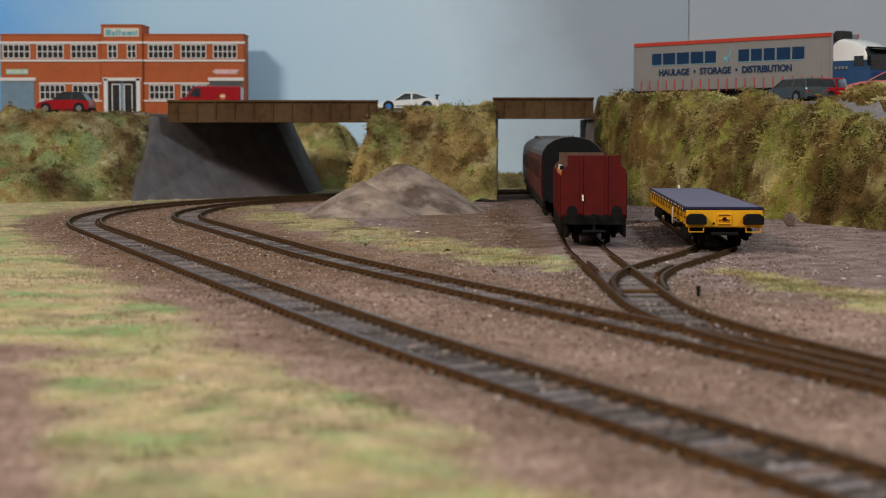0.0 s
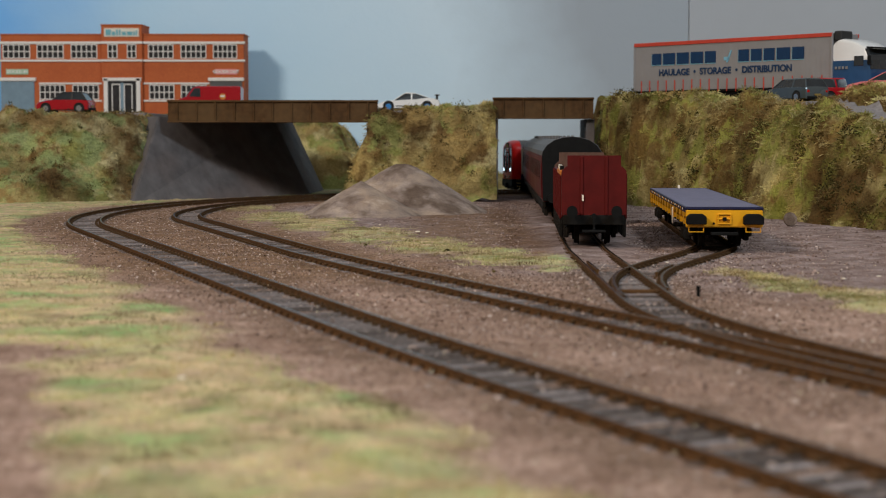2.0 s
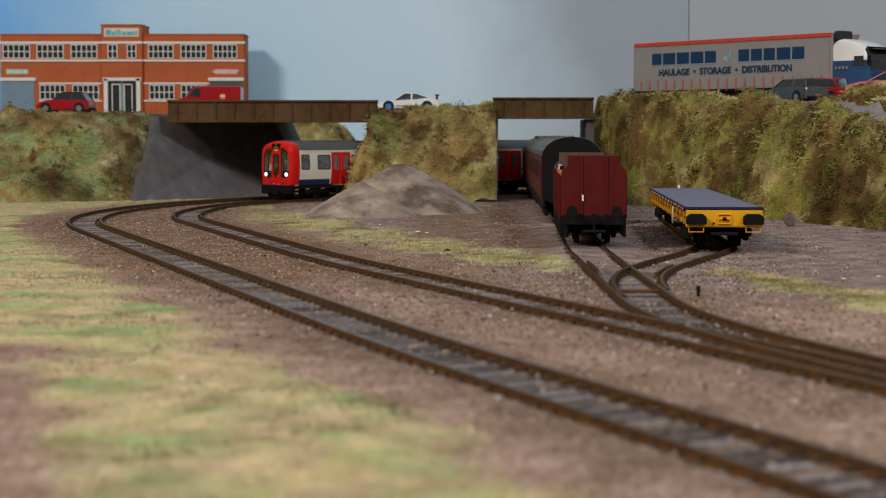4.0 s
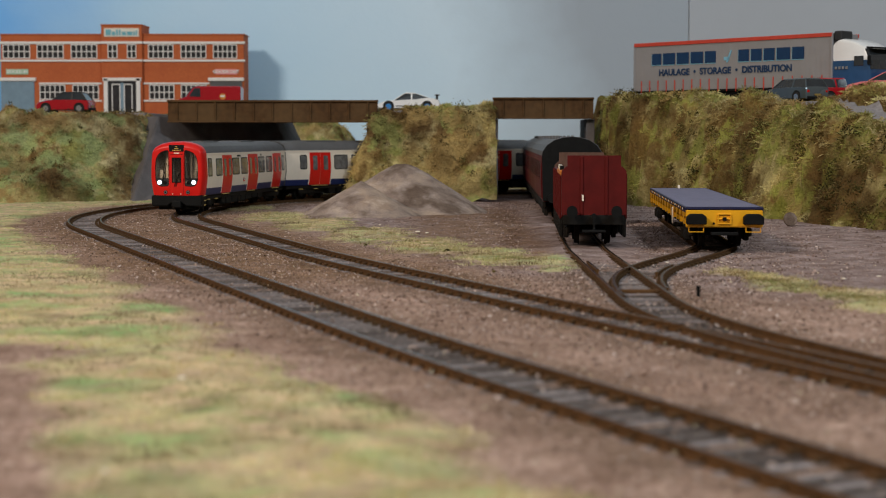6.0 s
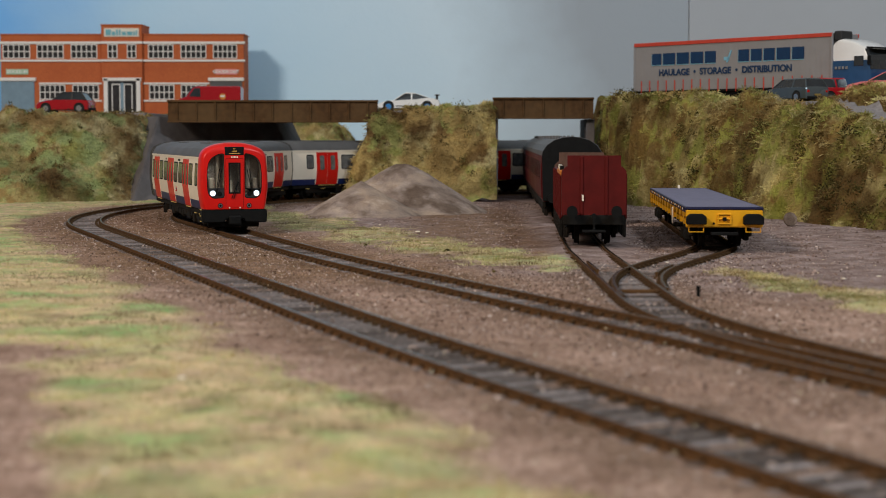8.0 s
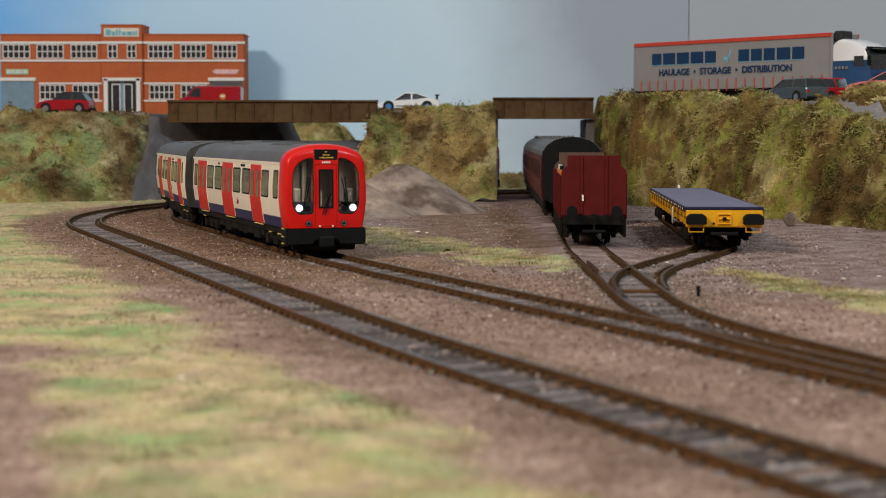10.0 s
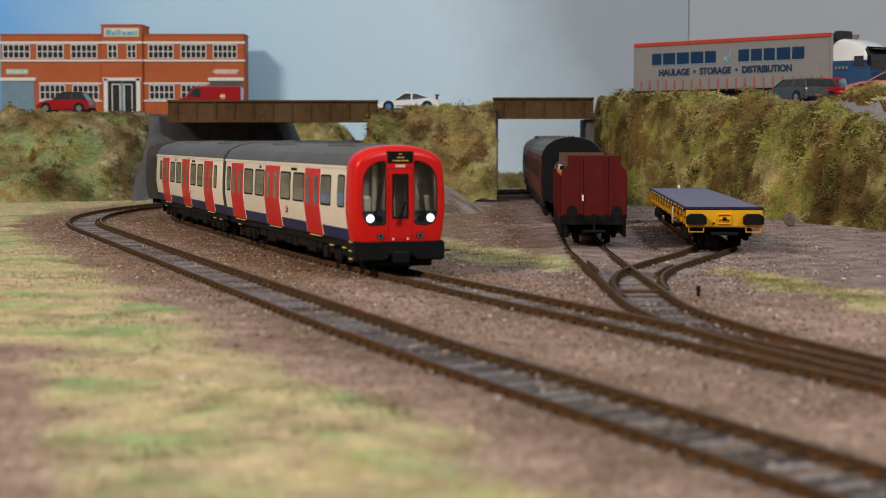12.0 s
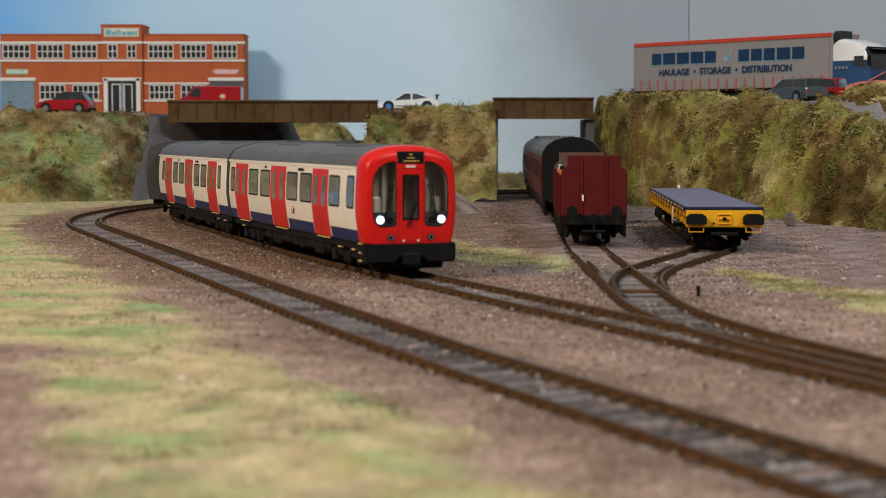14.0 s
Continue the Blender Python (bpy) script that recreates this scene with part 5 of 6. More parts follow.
def road_car(label, paint, lower, upper, length, width, wheel, axles, roof_paint=None, rim=None, extra=None):
    """A small die-cast car. lower: the body's upper edge, upper: the cabin's corner points, both (y, z) from tail to nose."""
    c = empty("model_car")
    tagged(c, label, "model car", "model road vehicles")
    hw = width / 2
    bm = bmesh.new()
    rings = []
    for x, inset in ((-hw, 0.9), (-hw + 0.9, 0.25), (-hw + 2.2, 0), (0, -0.35), (hw - 2.2, 0), (hw - 0.9, 0.25), (hw, 0.9)):
        ring = []
        for y, z in lower:
            ring.append((x, y * (1 - inset * 0.02), z - inset * 0.6))
        y_nose, y_tail = lower[-1][0], lower[0][0]
        ring += [(x, y_nose * (1 - inset * 0.03), 2.4 + inset), (x, y_tail * (1 - inset * 0.03), 2.4 + inset)]
        rings.append(ring)
    loft(bm, rings)
    bmesh.ops.recalc_face_normals(bm, faces=bm.faces)
    body = part("body", bm, paint, c, smooth=30)
    # cabin: glass house with a painted roof and pillars
    (y0, z0), (y1, z1), (y2, z2), (y3, z3) = upper
    bot, top = hw - 1.0, hw - 3.6
    bm = bmesh.new()
    loft(bm, [[(-bot, y0, z0), (bot, y0, z0), (bot, y3, z3), (-bot, y3, z3)], [(-top, y1, z1), (top, y1, z1), (top, y2, z2), (-top, y2, z2)]])
    bmesh.ops.recalc_face_normals(bm, faces=bm.faces)
    part("cabin_glass", bm, M_CARGLASS, c)
    bm = bmesh.new()
    loft(bm, [[(-top - 0.2, y1 - 0.4, z1 - 0.3), (top + 0.2, y1 - 0.4, z1 - 0.3), (top + 0.2, y2 + 0.4, z2 - 0.3), (-top - 0.2, y2 + 0.4, z2 - 0.3)],
              [(-top + 1.2, y1 + 1.2, z1 + 0.8), (top - 1.2, y1 + 1.2, z1 + 0.8), (top - 1.2, y2 - 1.4, z2 + 0.8), (-top + 1.2, y2 - 1.4, z2 + 0.8)]])
    bmesh.ops.recalc_face_normals(bm, faces=bm.faces)
    part("roof", bm, roof_paint or paint, c)
    for sx in (-1, 1):
        ym = (y1 + y2) / 2 - 1
        for ya, za, yb, zb in ((y0, z0, y1, z1), (ym, z0, ym, z1), (y3, z3, y2, z2)):
            bm = bmesh.new()
            a, b = Vector((sx * (bot + 0.1), ya, za)), Vector((sx * (top + 0.1), yb, zb))
            loft(bm, [[p + Vector(o) for o in ((-0.45, -0.6, 0), (0.25, -0.6, 0), (0.25, 0.6, 0), (-0.45, 0.6, 0))] for p in (a, b)])
            part("pillar", bm, roof_paint or paint, c)
        for y in axles:
            bm = bmesh.new()
            cyl(bm, (sx * (hw - 1.4), y, wheel), (1, 0, 0), wheel, 3.4, 20)
            w = part("wheel", bm, M_TYRE, c)
            bm = bmesh.new()
            cyl(bm, (sx * (hw + 0.25), y, wheel), (1, 0, 0), wheel * 0.62, 0.5, 16)
            part("rim", bm, rim or M_CHROME, w)
            bm = bmesh.new()
            cyl(bm, (sx * (hw - 1.0), y, wheel + 0.3), (1, 0, 0), wheel + 0.8, 2.2, 20)
            part("wheel_arch", bm, M_BLACK, c)
        yn, yt = lower[-1][0], lower[0][0]
        bm = bmesh.new()
        box(bm, sx * (hw - 3) - 1.6, sx * (hw - 3) + 1.6, yn - 1.4, yn + 0.1, lower[-1][1] - 2.2, lower[-1][1] - 0.2, 0.3)
        part("headlight", bm, M_LENS, c)
        bm = bmesh.new()
        box(bm, sx * (hw - 2.4) - 1.3, sx * (hw - 2.4) + 1.3, yt - 0.1, yt + 1.2, lower[0][1] - 2.8, lower[0][1] - 0.6, 0.3)
        part("tail_light", bm, M_TAIL, c)
    bm = bmesh.new()
    box(bm, -hw + 1, hw - 1, lower[-1][0] - 2, lower[-1][0] + 0.5, 2.2, 4.8, 0.5)
    part("front_bumper", bm, extra or M_BLACK, c)
    bm = bmesh.new()
    box(bm, -hw + 1, hw - 1, lower[0][0] - 0.5, lower[0][0] + 2, 2.2, 4.8, 0.5)
    part("rear_bumper", bm, extra or M_BLACK, c)
    bm = bmesh.new()
    box(bm, -3.2, 3.2, lower[0][0] - 0.7, lower[0][0] - 0.4, 5.2, 6.8)
    part("number_plate", bm, M_PLATE, c)
    return c


def sport_car():
    c = road_car("white sports coupe with blue wheels and a rear wing", PAINTS["white"],
                 [(-29, 8.2), (-28, 10.2), (-24, 11.8), (-17, 12.4), (-8, 11.2), (9, 10.2), (17, 9.8), (22, 9.0), (26, 7.4), (28.4, 5.6)],
                 [(-24, 10.8), (-8, 16.0), (3, 16.4), (13, 9.8)], 58, 24, 4.3, (-17.5, 17.5), rim=M_BLUERIM, extra=PAINTS["white"])
    bm = bmesh.new()
    box(bm, -10.5, 10.5, -29, -24.5, 14.6, 15.4, 0.2)
    for sx in (-1, 1):
        box(bm, sx * 8 - 0.4, sx * 8 + 0.4, -27.5, -25.5, 10.4, 14.8)
    part("rear_wing", bm, PAINTS["black"], c)
    for sx in (-1, 1):
        bm = bmesh.new()
        box(bm, sx * 12 - 0.15, sx * 12 + 0.15, -11, 11, 4.4, 5.2)
        part("side_stripe", bm, M_BLACK, c)
    return c


sport_car().matrix_world = pose(-32 * MM, 1500 * MM, 74.6 * MM, 0, 0, 90)

mini = road_car("red hatchback with a black roof parked by the factory", PAINTS["red"],
                [(-24, 9.5), (-23, 11.4), (-10, 12), (8, 12), (16, 11.2), (22, 9.6), (24, 7.4)],
                [(-22, 11.6), (-17, 18), (2, 18), (9, 11.6)], 48, 22, 4.1, (-15.5, 15), roof_paint=PAINTS["black"])
mini.matrix_world = pose(-338 * MM, 1470 * MM, 72.7 * MM, 0, 0, 84)


def van():
    v = empty("delivery_van")
    tagged(v, "red delivery van with a small emblem parked behind the girder", "model van", "model road vehicles")
    bm = bmesh.new()
    side = [(-30, 3), (-30, 24), (-28.5, 25.4), (10, 25.4), (15, 24), (21.5, 15.6), (28, 13.2), (30, 9), (30, 3)]
    rings = [[(x, y * k, z - d) for y, z in side] for x, k, d in ((-12, 0.985, 0.6), (-11, 1, 0), (11, 1, 0), (12, 0.985, 0.6))]
    loft(bm, rings)
    bmesh.ops.recalc_face_normals(bm, faces=bm.faces)
    part("body", bm, PAINTS["red"], v)
    for sx in (-1, 1):
        bm = bmesh.new()
        prism(bm, [(8, 15.2), (8, 23.4), (13.5, 23.4), (19, 15.6)], sx * 12.05 - 0.2, sx * 12.05 + 0.2, axis="x")
        part("side_window", bm, M_CARGLASS, v)
        bm = bmesh.new()
        cyl(bm, (sx * 12.1, -13, 15.5), (1, 0, 0), 3.0, 0.4, 20)
        e = part("emblem", bm, M_ORANGE, v)
        bm = bmesh.new()
        box(bm, sx * 12.3 - 0.15, sx * 12.3 + 0.15, -15, -11, 15, 17, 0)
        part("emblem_bar", bm, M_SIGN_W, e)
        for y in (-18, 19):
            bm = bmesh.new()
            cyl(bm, (sx * 10.9, y, 4.3), (1, 0, 0), 4.3, 3, 20)
            part("wheel", bm, M_TYRE, v)
    bm = bmesh.new()
    loft(bm, [[(-10, 15.6, 23.6), (10, 15.6, 23.6), (10.6, 21.3, 16), (-10.6, 21.3, 16)], [(-10, 16.2, 23.9), (10, 16.2, 23.9), (10.6, 21.9, 16.3), (-10.6, 21.9, 16.3)]])
    bmesh.ops.recalc_face_normals(bm, faces=bm.faces)
    part("windscreen", bm, M_CARGLASS, v)
    return v


van().matrix_world = pose(-221 * MM, 1560 * MM, 73.9 * MM, 0, 0, 90)

ESTATE = ([(-30, 10.5), (-29, 12.4), (-12, 12.6), (8, 12.4), (18, 11.2), (27, 9.6), (30, 7)], [(-29, 12.4), (-25, 18.6), (3, 18.6), (12, 12.2)])
estate = road_car("grey estate car parked beside the lorry", PAINTS["grey"], *ESTATE, 60, 23, 4.3, (-18, 18.5))
estate.matrix_world = pose(254.5 * MM, 1192 * MM, 76.0 * MM, 0, 0, 27) @ Matrix.Scale(0.9, 4)
red2 = road_car("red saloon car behind the grey estate", PAINTS["red"], *ESTATE, 60, 23, 4.3, (-18, 18.5))
red2.matrix_world = pose(297 * MM, 1222 * MM, 75.5 * MM, 0, 0, -68)
pink = road_car("pale pink coupe at the edge of the yard", PAINTS["pink"],
                [(-28, 9.5), (-26, 11.6), (-10, 12), (8, 12), (18, 11), (26, 9), (28, 6.5)], [(-22, 11.8), (-9, 17.6), (1, 17.6), (12, 11.6)], 56, 23, 4.2, (-17, 17))
pink.matrix_world = pose(323 * MM, 1200 * MM, 80.5 * MM, 0, 0, 78)


# ---- lorry ----
M_CURTAIN = material("grey_curtain_side", (0.275, 0.265, 0.27), 0.5, 0, 0.05, 12, 0.15, 7)
M_REDRAIL = material("red_rail_paint", (0.55, 0.06, 0.035), 0.45, 0, 0.1, 5)
M_INK = material("dark_blue_lettering", (0.006, 0.035, 0.1), 0.5, 0, 0.1, 4)
M_INK2 = material("light_blue_edge", (0.2, 0.45, 0.6), 0.5, 0, 0.1, 4)
M_CABBLUE = material("cab_blue", (0.02, 0.07, 0.17), 0.3, 0, 0.1, 6, coat=0.3)


def trailer():
    """Curtain-side semi-trailer; x along the side towards the cab, y away from the lettered side, z from the road."""
    L, H0, H1 = 190.0, 12.0, 50.2
    t = empty("curtain_trailer")
    tagged(t, "grey curtain-side lorry trailer with blue lettering and red straps", "lorry trailer")
    bm = bmesh.new()
    box(bm, 0, L, 0.6, 33, H0, H1, 0.5)
    body = part("box_body", bm, M_CURTAIN, t)
    bm = bmesh.new()
    wave = [(1 + (L - 2) * k / 80, 0.5 - (0.07 if k % 2 else 0.0)) for k in range(81)]
    loft(bm, [[(x, y, z) for x, y in wave] + [(L - 1, 0.9, z), (1, 0.9, z)] for z in (H0 + 0.4, H1 - 2.8)])
    bmesh.ops.recalc_face_normals(bm, faces=bm.faces)
    part("curtain", bm, M_CURTAIN, body)
    for y in (0, 32.4):
        bm = bmesh.new()
        box(bm, -0.3, L + 0.3, y - 0.2, y + 1.2, H1 - 2.6, H1 + 0.3, 0.2)
        part("top_rail", bm, M_REDRAIL, t)
        bm = bmesh.new()
        box(bm, -0.2, L + 0.2, y - 0.1, y + 1.2, H0 - 1.4, H0 + 0.2, 0.2)
        part("bottom_rail", bm, M_BLACK, t)
    for x in (0, L):
        bm = bmesh.new()
        box(bm, x - 0.7, x + 0.7, -0.1, 1.4, H0, H1, 0.2)
        part("corner_post", bm, M_CURTAIN, t)
    for k in range(21):
        x = 8 + k * (L - 16) / 20
        bm = bmesh.new()
        box(bm, x - 0.4, x + 0.4, -0.15, 0.35, H0 - 1.6, H0 + 8.4, 0.1)
        part("strap", bm, M_REDRAIL, t)
    # name drawn as plain letter-sized shapes
    z0, z1 = 32.6, 41.6
    x = 19.0
    for w in (10.2, 13, 12.8, 13, 11.2, -9, 10.6, 10.6, 10.6, 12.8, 11.2):
        if w < 0:
            bm = bmesh.new()
            for v in box(bm, -0.7, 0.7, -0.1, 0.25, -5, 5):
                v.co = Matrix.Translation((x + 11, 0.1, 37)) @ pose(0, 0, 0, 0, 24, 0) @ v.co
            box(bm, x + 6, x + 11, 0.0, 0.3, 34, 36.6, 0)
            part("script_mark", bm, M_INK2, t)
            x += 20
            continue
        bm = bmesh.new()
        box(bm, x - 0.5, x + w - 0.9, 0.15, 0.4, z0 - 0.6, z1 - 0.5, 0)
        part("letter_edge", bm, M_INK2, t)
        bm = bmesh.new()
        box(bm, x, x + w - 0.6, -0.05, 0.3, z0, z1, 0.3)
        part("letter_block", bm, M_INK, t)
        x += w + 1.3
    words("HAULAGE  •  STORAGE  •  DISTRIBUTION", 7.0, M_INK, t, 91, 26.2, -0.05)
    # running gear
    bm = bmesh.new()
    for y in (10, 22):
        box(bm, 4, L - 6, y - 1.2, y + 1.2, 7.5, 12, 0.2)
    box(bm, 2, L - 2, 3, 31, 10.6, 12.2, 0.2)
    part("chassis", bm, M_UNDER, t)
    for x in (26, 42, 58):
        for y in (4.5, 28.5):
            bm = bmesh.new()
            cyl(bm, (x, y, 6.6), (0, 1, 0), 6.6, 5, 22)
            w = part("wheel", bm, M_TYRE, t)
            bm = bmesh.new()
            cyl(bm, (x, y + (-2.6 if y < 16 else 2.6), 6.6), (0, 1, 0), 3.6, 0.5, 16)
            part("rim", bm, M_CHROME, w)
    for y in (8, 25):
        bm = bmesh.new()
        box(bm, 128, 131, y - 1.2, y + 1.2, 0.2, 11, 0.3)
        part("landing_leg", bm, M_UNDER, t)
    bm = bmesh.new()
    box(bm, 76, 118, 2.4, 3.4, 5.5, 10.5, 0.2)
    part("side_guard", bm, M_BLACK, t)
    bm = bmesh.new()
    box(bm, L + 0.4, L + 7, 2, 16, 44.5, 51.6, 0.8)
    part("chiller_unit", bm, M_CHARCOAL, t)
    return t


tr = trailer()
ang = math.degrees(math.atan2(1181 - 1323, 278 - 154))
tr.matrix_world = pose(159.5 * MM, 1370 * MM, 76.6 * MM, 0, 0, ang) @ Matrix.Scale(1.035, 4)


def tractor():
    c = empty("lorry_cab")
    tagged(c, "blue and white lorry cab coupled to the trailer", "lorry cab")
    L0, L1 = 13.0, 43.0
    bm = bmesh.new()
    side = [(L0, 10), (L0, 30), (L1 + 1, 30), (L1 + 1.8, 14), (L1 + 1, 5), (L0 + 4, 5)]
    loft(bm, [[(x - d, y, z) for x, z in side] for y, d in ((1.2, 1.6), (2, 0.5), (4.5, 0), (28.5, 0), (31, 0.5), (31.8, 1.6))])
    bmesh.ops.recalc_face_normals(bm, faces=bm.faces)
    part("cab_lower", bm, M_CABBLUE, c, smooth=40)
    bm = bmesh.new()
    side = rounded([(L0, 30), (L0, 44), (L0 + 6, 46.2), (L1 - 12, 43.2), (L1 - 3, 38.6), (L1 + 0.4, 30)], 4, 3)
    loft(bm, [[(x - 0.6 * d, y, z - d) for x, z in side] for y, d in ((1.4, 1.6), (2.2, 0.5), (4.5, 0), (28.5, 0), (30.8, 0.5), (31.6, 1.6))])
    bmesh.ops.recalc_face_normals(bm, faces=bm.faces)
    part("cab_upper", bm, PAINTS["white"], c, smooth=40)
    bm = bmesh.new()
    loft(bm, [[(L1 - 1 + a, y, z) for y in (1.6, 3, 30, 31.4)] + [(L1 - 4, 31.4, z), (L1 - 4, 1.6, z)] for a, z in ((2.6, 23.5), (2.0, 30), (-1.0, 38))])
    bmesh.ops.recalc_face_normals(bm, faces=bm.faces)
    part("windscreen", bm, M_CARGLASS, c)
    bm = bmesh.new()
    loft(bm, [[(L1 - 4 + a, y, z) for y, a in ((3, 0), (16, 1.5), (29, 0))] + [(L1 + 2.4 + a, y, z - 0.6) for y, a in ((29, 0), (16, 1.5), (3, 0))] for z in (38.4, 39.6)])
    bmesh.ops.recalc_face_normals(bm, faces=bm.faces)
    part("sun_visor", bm, M_BLACK, c)
    for y in (1.0, 31.6):
        bm = bmesh.new()
        box(bm, L1 - 13, L1 - 5, y - 0.2, y + 0.4, 26, 33, 0.3)
        part("side_window", bm, M_CARGLASS, c)
        bm = bmesh.new()
        box(bm, L1 - 1, L1 + 1.6, y - 1.6 if y < 10 else y + 0.2, y - 0.2 if y < 10 else y + 1.6, 26.5, 33, 0.3)
        part("mirror", bm, M_BLACK, c)
        for x in (L0 - 2, L1 - 8):
            bm = bmesh.new()
            cyl(bm, (x, y + (2.6 if y < 10 else -2.6), 6.6), (0, 1, 0), 6.6, 5, 22)
            w = part("wheel", bm, M_TYRE, c)
            bm = bmesh.new()
            cyl(bm, (x, y + (-0.1 if y < 10 else 0.1), 6.6), (0, 1, 0), 3.4, 0.5, 16)
            part("rim", bm, M_CHROME, w)
        bm = bmesh.new()
        for k in range(4):
            box(bm, L0 + 1 + k * 3, L0 + 3 + k * 3, y - 0.3, y + 0.3, 24, 26, 0.1)
        part("marker_light", bm, M_CHROME, c)
    bm = bmesh.new()
    box(bm, -14, L1 - 4, 6, 27, 6, 10.5, 0.4)
    part("chassis", bm, M_UNDER, c)
    bm = bmesh.new()
    box(bm, L1 - 1, L1 + 3, 2, 31, 3, 9, 0.6)
    part("bumper", bm, M_BLACK, c)
    return c


tractor().matrix_world = tr.matrix_world @ pose(178.5 * MM, 0, 0)
# ---- scatter: fibres, sprigs, chips ----
def stuff(name, verts, faces, mat, label, cat):
    me = bpy.data.meshes.new(name)
    me.from_pydata([(x * MM, y * MM, z * MM) for x, y, z in verts], [], faces)
    me.materials.append(mat)
    return tagged(new(name, me), label, cat, kind="stuff")


def blades(name, spots, mat, label, cat, long0, long1, thick, count, seed, lean=0.7):
    """Tufts of thin blades; spots are (x, y, z, normal)."""
    rnd = random.Random(seed)
    verts, faces = [], []
    for x, y, z, n in spots:
        for _ in range(count):
            d = (n + Vector((rnd.gauss(0, lean), rnd.gauss(0, lean), rnd.gauss(0.15, lean * 0.6)))).normalized()
            side = d.cross(Vector((rnd.gauss(0, 1), rnd.gauss(0, 1), rnd.gauss(0, 1)))).normalized() * thick * rnd.uniform(0.6, 1.3)
            p = Vector((x + rnd.gauss(0, 1.2), y + rnd.gauss(0, 1.2), z - 0.4))
            l = rnd.uniform(long0, long1)
            droop = Vector((rnd.gauss(0, 0.2), rnd.gauss(0, 0.2), -0.35)) * l
            i = len(verts)
            verts += [p - side, p + side, p + d * l * 0.6 + side * 0.8, p + d * l * 0.6 - side * 0.8, p + d * l + droop * 0.6]
            faces += [(i, i + 1, i + 2, i + 3), (i + 3, i + 2, i + 4)]
    return stuff(name, verts, faces, mat, label, cat)


def hill_spots(fz, x0, x1, y0, y1, n, seed, keep):
    rnd = random.Random(seed)
    out = []
    tries = 0
    while len(out) < n and tries < n * 12:
        tries += 1
        x, y = rnd.uniform(x0, x1), rnd.uniform(y0, y1)
        if fz(x, y) > -2 and keep(x, y):
            p, n_ = lumped(fz, x, y)
            out.append((*p, n_))
    return out


def right_front(x, y):
    e = x - right_edge(y)
    return e < 56 and not on_ramp(x, y) or (86 < e < 125 and y < 1210)


SPOTS_R = hill_spots(right_hill, 128, 380, 820, 1420, 9500, 1, right_front)
SPOTS_M = hill_spots(middle_hill, -95, 44, 1356, 1440, 2600, 2, lambda x, y: True)
SPOTS_L = hill_spots(left_hill, -460, -215, 1300, 1470, 4200, 3, lambda x, y: True)
SPOTS_B = hill_spots(back_hill, -260, 150, 1650, 1760, 1600, 4, lambda x, y: True)
# Paler fibres on the crest paint in the light that catches its top.
LIT_CREST_R = [p for p in SPOTS_R if p[0] - right_edge(p[1]) > 26]
blades("hill_fibres_crest", LIT_CREST_R, M_HAY_PALE, "straw fibres along the crest, paler as if lit from above", "scatter grass", 2.2, 5.0, 0.24, 6, 15, 1.1)
blades("hill_fibres_right", [p for p in SPOTS_R if p[0] - right_edge(p[1]) <= 30], M_HAY, "straw and moss fibres on the embankment", "scatter grass", 1.8, 4.2, 0.24, 5, 11, 1.2)
blades("hill_fibres_middle", SPOTS_M, M_HAY_PALE, "straw fibres on the mound", "scatter grass", 1.8, 4.6, 0.26, 5, 12, 1.2)
blades("hill_fibres_left", SPOTS_L, M_HAY_LEFT, "straw and moss fibres on the bank", "scatter grass", 1.8, 4.2, 0.28, 5, 13, 1.2)
blades("hill_fibres_back", SPOTS_B, M_HAY_PALE, "straw fibres on the far bank", "scatter grass", 3, 6.5, 0.4, 3, 14)


def sprigs(name, spots, n, seed, label):
    """Dark twiggy clumps with small leaves."""
    rnd = random.Random(seed)
    verts, faces = [], []
    for x, y, z, nn in rnd.sample(spots, min(n, len(spots))):
        c = Vector((x, y, z)) + nn * 1.5
        r = rnd.uniform(2.0, 6.5)
        for _ in range(int(r * 7)):
            p = c + Vector((rnd.gauss(0, 1), rnd.gauss(0, 1), rnd.gauss(0, 0.8))) * r * 0.5
            a = Vector((rnd.gauss(0, 1), rnd.gauss(0, 1), rnd.gauss(0, 1))).normalized() * rnd.uniform(0.5, 1.1)
            b = a.cross(Vector((rnd.gauss(0, 1), rnd.gauss(0, 1), rnd.gauss(0, 1)))).normalized() * rnd.uniform(0.3, 0.6)
            i = len(verts)
            verts += [p - a, p + b, p + a, p - b]
            faces.append((i, i + 1, i + 2, i + 3))
    return stuff(name, verts, faces, M_BUSH, label, "bush scatter")


sprigs("bush_sprigs_right", [p for p in SPOTS_R if p[0] - right_edge(p[1]) < 32 and wob(p[0], p[1], 60, 11) > -0.08], 240, 21, "dark brown-green sprigs on the embankment")
sprigs("bush_sprigs_middle", SPOTS_M, 40, 22, "dark sprigs on the mound")
sprigs("bush_sprigs_left", SPOTS_L, 110, 23, "dark sprigs on the bank")
sprigs("bush_row", [(x, 1690 + 6 * wob(x, 0, 9), 77, Vector((0, 0, 1))) for x in range(-226, -150, 2)], 36, 24, "low dark bushes beside the factory")


def meadow(n, seed, x0, x1, y0, y1, least):
    rnd = random.Random(seed)
    out = []
    tries = 0
    while len(out) < n and tries < n * 20:
        tries += 1
        y = y0 + (y1 - y0) * rnd.random() ** 1.3
        x = rnd.uniform(x0, x1) * (0.35 + 0.65 * y / y1)
        if rnd.random() < grassy(x, y) - least + 0.25 * wob(x, y, 14):
            out.append((x, y, ground_z(x, y) + 0.6, Vector((0, 0, 1))))
    return out


